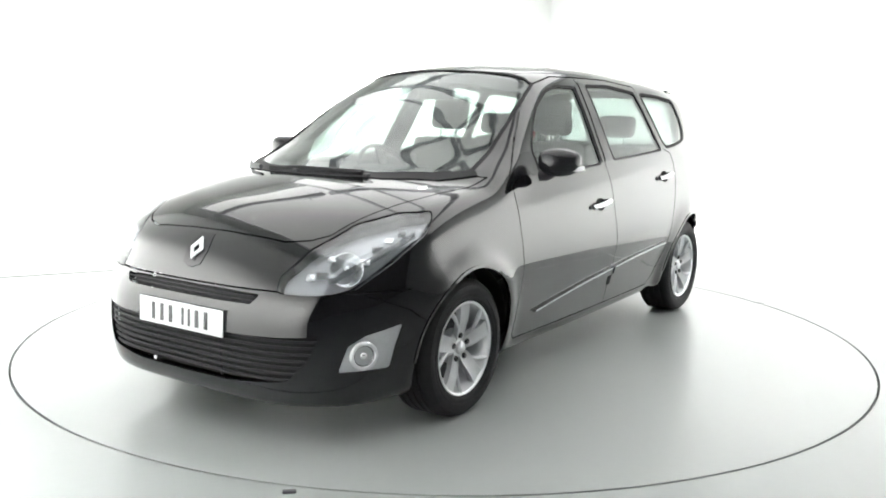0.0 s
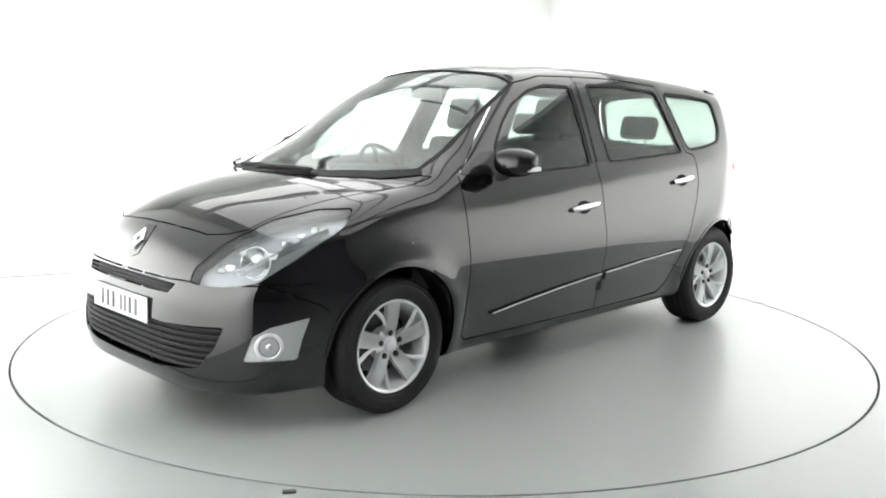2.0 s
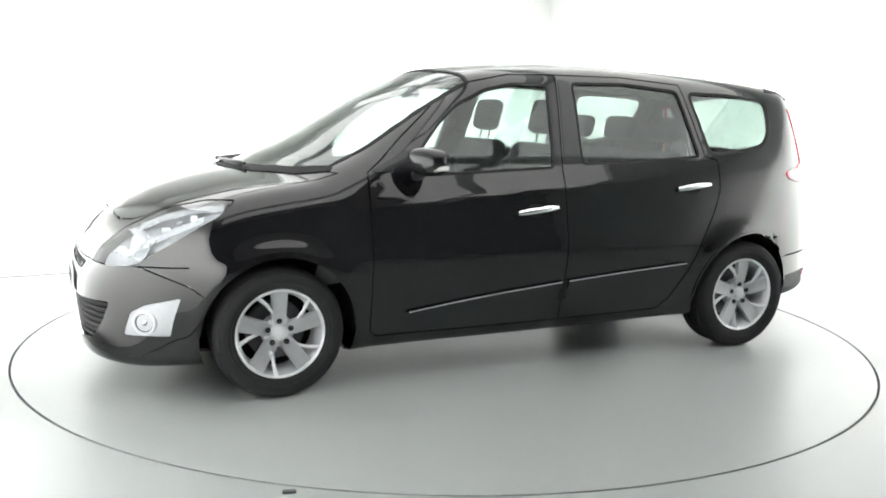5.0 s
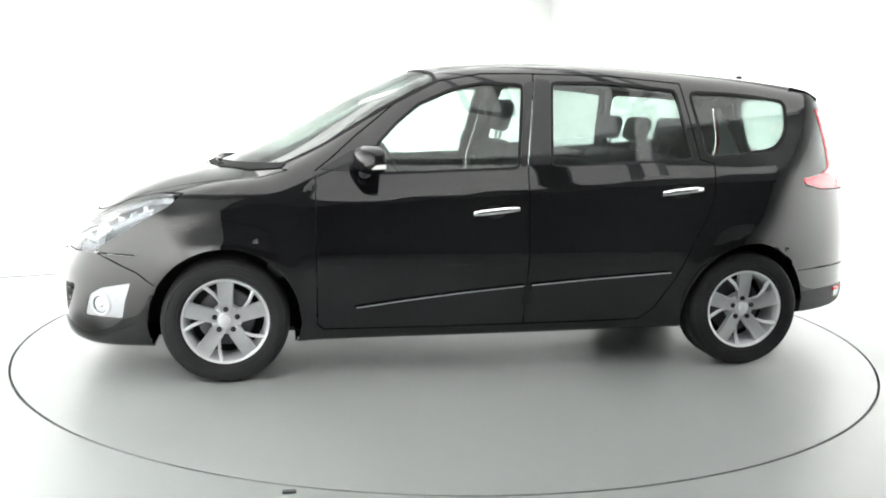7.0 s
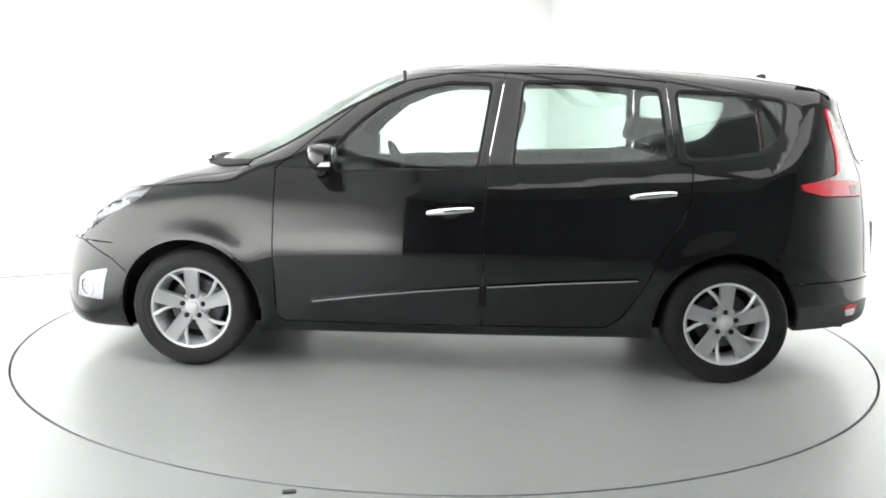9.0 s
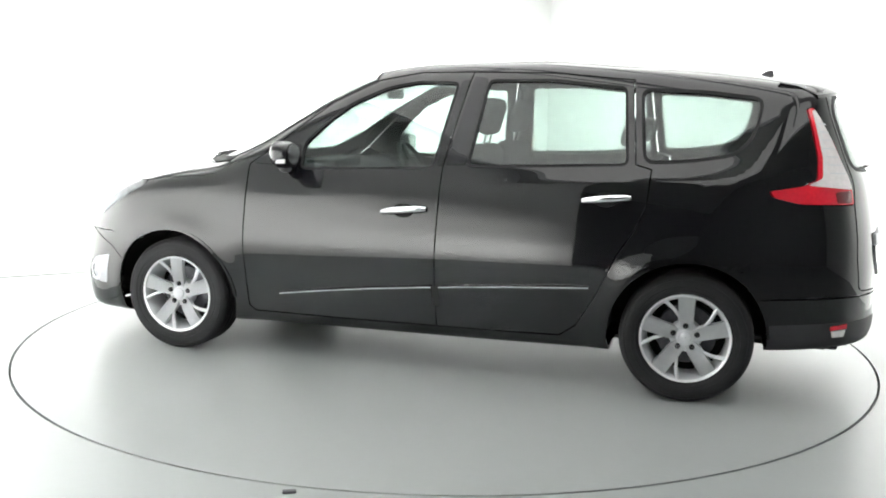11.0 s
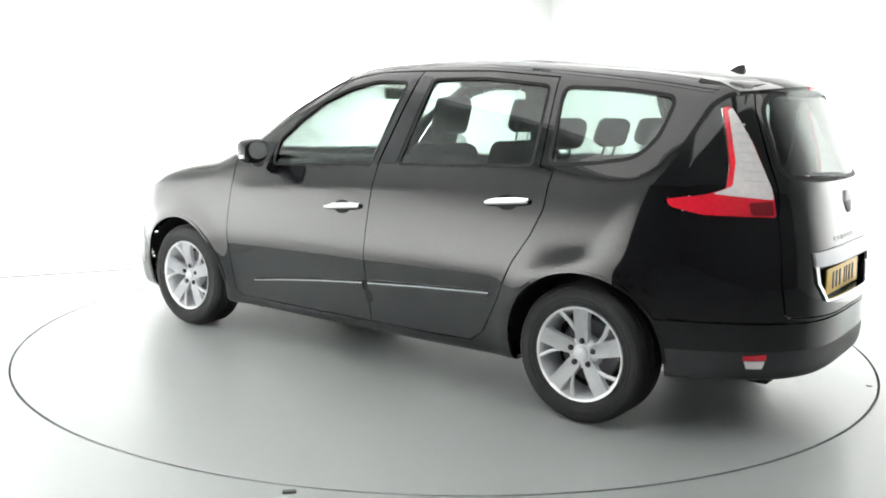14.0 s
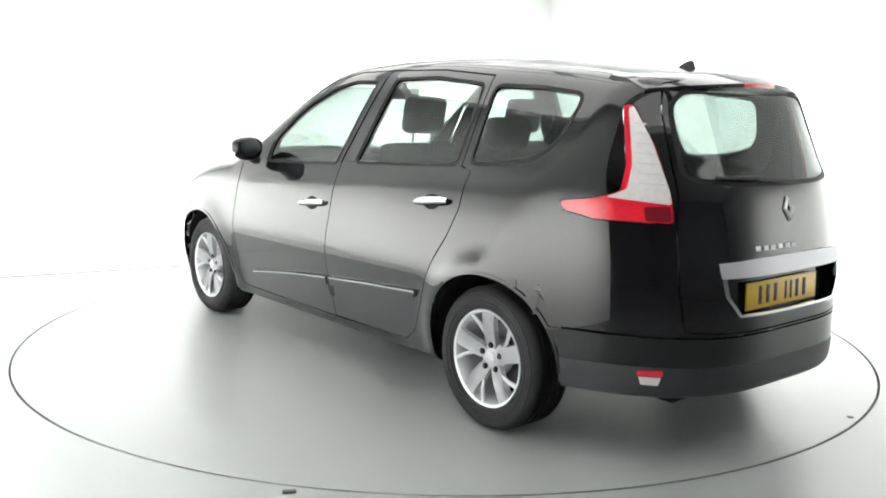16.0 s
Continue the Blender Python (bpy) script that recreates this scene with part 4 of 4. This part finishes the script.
# plate recess and its bright surround
bm = bmesh.new()
rim_pts = np.array([drop(np.array([(-2.9, a, b)]), np.array([(1.0, 0, 0)]))[0] for a, b in RECESS])
rim_n = gradient(rim_pts)
r0, r1 = [bm.verts.new(p) for p in rim_pts - rim_n * .002], [bm.verts.new(p) for p in rim_pts - rim_n * .055]
for k in range(len(r0)):
    bm.faces.new((r0[k], r0[(k + 1) % len(r0)], r1[(k + 1) % len(r0)], r1[k]))
bmesh.ops.solidify(bm, geom=bm.faces[:], thickness=.004)
part("recess_wall", bm, GLOSS, recess)
decal("bright_bar", both([(0, .822), (.25, .82), (.435, .81), (.425, .752), (.25, .752), (0, .752)]), Y, Z, (-1, 0, 0), SATIN, tailgate, "satin silver bar over the number plate", .012, .014)
for s in (1, -1):
    decal("bright_edge", [(.43, .755), (.415, .68), (.35, .600), (.334, .603), (.398, .682), (.41, .755)], (0, s, 0), Z, (-1, 0, 0), CHROME, tailgate, "bright edge beside the number plate", .01, .012)
decal("bright_edge", both([(0, .602), (.345, .607), (.345, .598), (0, .593)]), Y, Z, (-1, 0, 0), CHROME, tailgate, lift=.009, thick=.011)
at, n = on_body((-3.0, 0, 1.0), (1, 0, 0))
diamond("rear_badge", BADGE, tailgate, at, n, .034, .052, "chrome diamond badge")
# model lettering as plain bars
for k, y in enumerate((.235, .185, .135, .085, .035, -.015)):
    decal("bar", [(y - .014, .848), (y + .014, .848), (y + .014, .866), (y - .014, .866)], Y, Z, (-1, 0, 0), SATIN, tailgate, lift=.004)
# rear reflectors low in the valance
for s in (1, -1):
    decal("rear_reflector", [(-1.07, .392), (-.975, .385), (-.975, .366), (-1.07, .37)], (H, H, 0), Z, (-H, H, 0), RED, car, "low red reflector", .006, .01, s)
    decal("reversing_light", [(-1.065, .364), (-.98, .362), (-.99, .332), (-1.055, .332)], (H, H, 0), Z, (-H, H, 0), CLEAR, car, "low clear lamp", .006, .01, s)
    # ribs of the clear tail lens
    for k in range(7):
        z = 1.10 + .038 * k
        a0 = -1.045 + .012 * k
        band_loop = [(a0, z), (a0 + .095 - .008 * k, z + .004), (a0 + .095 - .008 * k, z + .010), (a0, z + .006)]
        decal("lens_rib", band_loop, (H, H, 0), Z, (-H, H, 0), SATIN, LAMPS["tail", s], lift=.008, thick=.004, side=s)
    decal("dark_chamber", rounded([(-1.075, .967), (-.98, .968), (-.97, 1.02), (-1.068, 1.025)], .01), (H, H, 0), Z, (-H, H, 0), material("dark_red_lens", (.16, .01, .015), .2, coat=.6) if s == 1 else bpy.data.materials["dark_red_lens"], LAMPS["tail", s], lift=.007, thick=.004, side=s)

# roof spoiler with a high brake light
bm = bmesh.new()
rows = []
for y in np.linspace(-.55, .55, 27):
    x1 = -2.065 + .72 * abs(y) ** 2.6
    x0 = x1 + .17
    zt = lambda x: float(TOP(x + BOW(x) * y * y) - CROWN(x) * y * y)
    edge = zt(x0) - .052 - .03 * abs(y) ** 2
    rows.append([bm.verts.new(q) for q in ((x0, y, zt(x0) + .001), ((x0 + x1) / 2, y, (zt(x0) + edge) / 2 + .016), (x1, y, edge + .006), (x1 - .004, y, edge - .008), (x1 + .01, y, edge - .02), (x0 - .03, y, edge - .03), (x0 + .02, y, zt(x0) - .03))])
for p, q in zip(rows, rows[1:]):
    for j in range(6):
        bm.faces.new((p[j], p[j + 1], q[j + 1], q[j]))
bm.faces.new(rows[0])
bm.faces.new(rows[-1][::-1])
spoiler = part("roof_spoiler", bm, PAINT, tailgate, "black roof spoiler over the rear window")
bm = bmesh.new()
zz = float(TOP(-1.905)) - .052
box(bm, (-2.065, 0, zz - .002), (.012, .22, .016), .003)
part("high_brake_light", bm, RED, spoiler, "red high-level brake light")
# shark-fin aerial
bm = bmesh.new()
zr = float(TOP(-1.69))
lo = [(-1.64, -.02), (-1.64, .02), (-1.74, .022), (-1.74, -.022)]
hi = [(-1.705, -.004), (-1.705, .004), (-1.735, .006), (-1.735, -.006)]
vl, vh = [bm.verts.new((a, b, zr - .012)) for a, b in lo], [bm.verts.new((a, b, zr + .030)) for a, b in hi]
for k in range(4):
    bm.faces.new((vl[k], vl[(k + 1) % 4], vh[(k + 1) % 4], vh[k]))
bm.faces.new(vh)
bmesh.ops.bevel(bm, geom=bm.edges[:], offset=.004, segments=2, affect="EDGES")
part("roof_aerial", bm, PLASTIC, car, "small black shark-fin aerial")
# wipers
def wiper(name, pts, lift, parent, axis, label):
    bm = bmesh.new()
    line = []
    for a, b in pts:
        q, n = on_body((a, b, 2.2), (0, 0, -1)) if axis == "z" else on_body((-2.9, a, b), (1, 0, 0))
        line.append(q + n * lift)
    tube(bm, line, .011, 6, .006)
    low = [q - Vector((0, 0, .01)) if axis == "z" else q + Vector((.008, 0, 0)) for q in line]
    tube(bm, low, .006, 6)
    return part(name, bm, TRIM, parent, label)


wiper("wiper", [(1.455, -.33), (1.40, -.44), (1.33, -.53), (1.23, -.62)], .024, screen, "z", "black wiper blade")
wiper("wiper", [(1.425, .30), (1.455, .12), (1.46, -.08), (1.445, -.28)], .02, screen, "z", "black wiper blade")
wiper("rear_wiper", [(.02, 1.105), (.14, 1.118), (.28, 1.122), (.40, 1.125)], .02, tailgate, "x", "black rear wiper")
for y in (.32, -.08):
    bm = bmesh.new()
    q, n = on_body((1.475 - .5 * y * y, y, 2.2), (0, 0, -1))
    box(bm, q + Vector((0, 0, .004)), (.035, .035, .02), .008)
    part("wiper_pivot", bm, PLASTIC, screen)
COWL = mirror_plan([(1.515, 0), (1.49, .2), (1.412, .41), (1.265, .615), (1.105, .73), (1.085, .705), (1.24, .555), (1.355, .37), (1.42, .18), (1.44, 0)])
decal("cowl_panel", COWL, X, Y, Z, SLAT, car, "black plastic cowl under the windscreen", .004, .006)
band("windscreen_seal", dense(SCREEN, .04), .018, SEAL, screen, "z", 1, .003, .008, "black edge of the windscreen")
band("rear_window_seal", dense(BACK_WIN, .03), .018, SEAL, back_pane, "x", 1, .002, .006)


# ---- cabin ----
def cushion(bm, at, size, turn=None, bevel=.05):
    box(bm, at, size, bevel, turn, segments=3)


def seat(x, y, wide, back_h, lean, head, name="seat"):
    ob = new(name)
    ob.parent = car
    tagged(ob, "grey cloth seat with a headrest")
    m = Matrix.Rotation(radians(-lean), 4, "Y")
    bm = bmesh.new()
    cushion(bm, (x + .22, y, .56), (.50, wide, .16), Matrix.Rotation(radians(-6), 4, "Y"))
    part("seat_cushion", bm, CLOTH, ob)
    bm = bmesh.new()
    cushion(bm, Vector((x, y, .60)) + m @ Vector((0, 0, back_h / 2)), (.13, wide, back_h), m, .055)
    cushion(bm, Vector((x + .045, y + wide * .42, .60)) + m @ Vector((0, 0, back_h * .45)), (.10, .07, back_h * .7), m, .03)
    cushion(bm, Vector((x + .045, y - wide * .42, .60)) + m @ Vector((0, 0, back_h * .45)), (.10, .07, back_h * .7), m, .03)
    part("backrest", bm, CLOTH, ob)
    top = Vector((x, y, .60)) + m @ Vector((0, 0, back_h))
    bm = bmesh.new()
    cushion(bm, top + m @ Vector((.01, 0, .055 + head / 2)), (.09, .26, head), m, .04)
    part("headrest", bm, CLOTH, ob)
    for d in (-.06, .06):
        bm = bmesh.new()
        tube(bm, [top + m @ Vector((0, d, -.03)), top + m @ Vector((0, d, .09))], .007, 6)
        part("headrest_post", bm, STEEL, ob)
    return ob


for y in (.37, -.37):
    seat(-.12, y, .50, .60, 14, .20)
for y in (.47, 0.0, -.47):
    seat(-.88, y, .42, .56, 16, .15)
# dashboard
bm = bmesh.new()
rows = []
for y in np.linspace(-.74, .74, 21):
    bow = .30 * y * y
    rows.append([bm.verts.new((x - bow * f, y, z)) for x, z, f in ((1.22, 1.02, 1), (1.05, 1.035, .8), (.85, 1.02 + .02 * math.exp(-(y / .3) ** 2), .6), (.72, 1.0, .4), (.66, .94, .2), (.70, .80, .1), (.78, .55, 0), (1.2, .5, 0))])
for p, q in zip(rows, rows[1:]):
    for j in range(7):
        bm.faces.new((p[j], p[j + 1], q[j + 1], q[j]))
bm.faces.new(rows[0])
bm.faces.new(rows[-1][::-1])
dash = part("dashboard", bm, DASH, car, "dark grey dashboard")
bm = bmesh.new()
box(bm, (.80, 0, 1.035), (.20, .42, .05), .02)
part("display_hood", bm, DASH, dash)
wheel_at = Matrix.Translation((.40, -.37, .985)) @ Matrix.Rotation(radians(-62), 4, "Y")
bm = bmesh.new()
ringv = []
for k in range(32):
    a = 2 * math.pi * k / 32
    ringv.append([bm.verts.new(wheel_at @ Vector(((.185 + .014 * math.cos(c)) * math.cos(a), (.185 + .014 * math.cos(c)) * math.sin(a), .014 * math.sin(c)))) for c in [2 * math.pi * j / 8 for j in range(8)]])
for k in range(32):
    for j in range(8):
        bm.faces.new((ringv[k][j], ringv[k][(j + 1) % 8], ringv[(k + 1) % 32][(j + 1) % 8], ringv[(k + 1) % 32][j]))
steer = part("steering_wheel", bm, TRIM, car, "black steering wheel")
bm = bmesh.new()
box(bm, wheel_at @ Vector((0, 0, -.02)), (.13, .15, .05), .02, wheel_at.to_3x3().to_4x4())
for a in (0, 180, 270):
    d = Vector((math.cos(radians(a + 90)), math.sin(radians(a + 90)), 0))
    tube(bm, [wheel_at @ (d * .04 + Vector((0, 0, -.01))), wheel_at @ (d * .18)], .016, 6)
part("steering_hub", bm, TRIM, steer)
# inner mirror, roof lining, door inner trims
bm = bmesh.new()
box(bm, (.40, 0, 1.455), (.03, .24, .07), .014)
tube(bm, [(.40, 0, 1.48), (.36, 0, 1.55)], .012, 6)
part("inner_mirror", bm, TRIM, car, "black inner mirror")
bm = bmesh.new()
rows = []
for x in np.linspace(.22, -1.80, 15):
    rows.append([bm.verts.new((x, y, float(TOP(x + BOW(x) * y * y) - CROWN(x) * y * y) - .045 - .03 * abs(y / .5) ** 6)) for y in np.linspace(-.5, .5, 13)])
for p, q in zip(rows, rows[1:]):
    for j in range(12):
        bm.faces.new((p[j], p[j + 1], q[j + 1], q[j]))
bmesh.ops.solidify(bm, geom=bm.faces[:], thickness=.012)
part("roof_lining", bm, LINING, car, "pale grey roof lining")
for s in (1, -1):
    for key, x0, x1 in (("front", .86, -.12), ("rear", -.17, -1.0)):
        bm = bmesh.new()
        rows = []
        for x in np.linspace(x0, x1, 8):
            w = float(WIDE(np.array(x)))
            rows.append([bm.verts.new((x, s * (w - d), z)) for d, z in ((.13, .36), (.12, .62), (.17, .72), (.17, .80), (.13, .84), (.145, 1.03), (.115, 1.045))])
        for p, q in zip(rows, rows[1:]):
            for j in range(6):
                bm.faces.new((p[j], p[j + 1], q[j + 1], q[j]))
        bmesh.ops.solidify(bm, geom=bm.faces[:], thickness=.01)
        part("door_trim", bm, DASH, DOORS[key, s], "dark grey inner door trim")
bm = bmesh.new()
box(bm, (-1.55, 0, .70), (.85, 1.16, .06), .02)
part("luggage_cover", bm, CLOTH, car, "dark load space cover")
# exhaust end under the rear bumper
bm = bmesh.new()
tube(bm, [(-1.75, .42, .245), (-2.05, .42, .24)], .03, 12)
part("exhaust_pipe", bm, STEEL, car, "dull steel exhaust pipe")


# ---- the turntable turns, with the car on it ----
PIVOT = (.1023, -.1202)


def heading(t):
    """Degrees of the car's heading: the table starts gently, then turns evenly."""
    start = [(0.0, 55.92), (.5, 54.17), (1.0, 51.45), (1.5, 48.15)]
    if t <= 1.5:
        return next(h for q, h in start if abs(q - t) < 1e-6)
    return HEAD0 - HEAD_RATE * (t - 1.5)


HEAD0, HEAD_RATE = 47.95, 6.803


def motions():
    rows, table_rows = [], []
    for k in range(33):
        t = k * .5
        h = heading(t) + 180
        a = radians(h)
        x = -(PIVOT[0] * math.cos(a) - PIVOT[1] * math.sin(a))
        y = -(PIVOT[0] * math.sin(a) + PIVOT[1] * math.cos(a))
        rows.append((t, pose(x, y, 0, 0, 0, h)))
        table_rows.append((t, pose(0, 0, 0, 0, 0, h)))
    walk(car, rows)
    walk(turntable, table_rows)


motions()
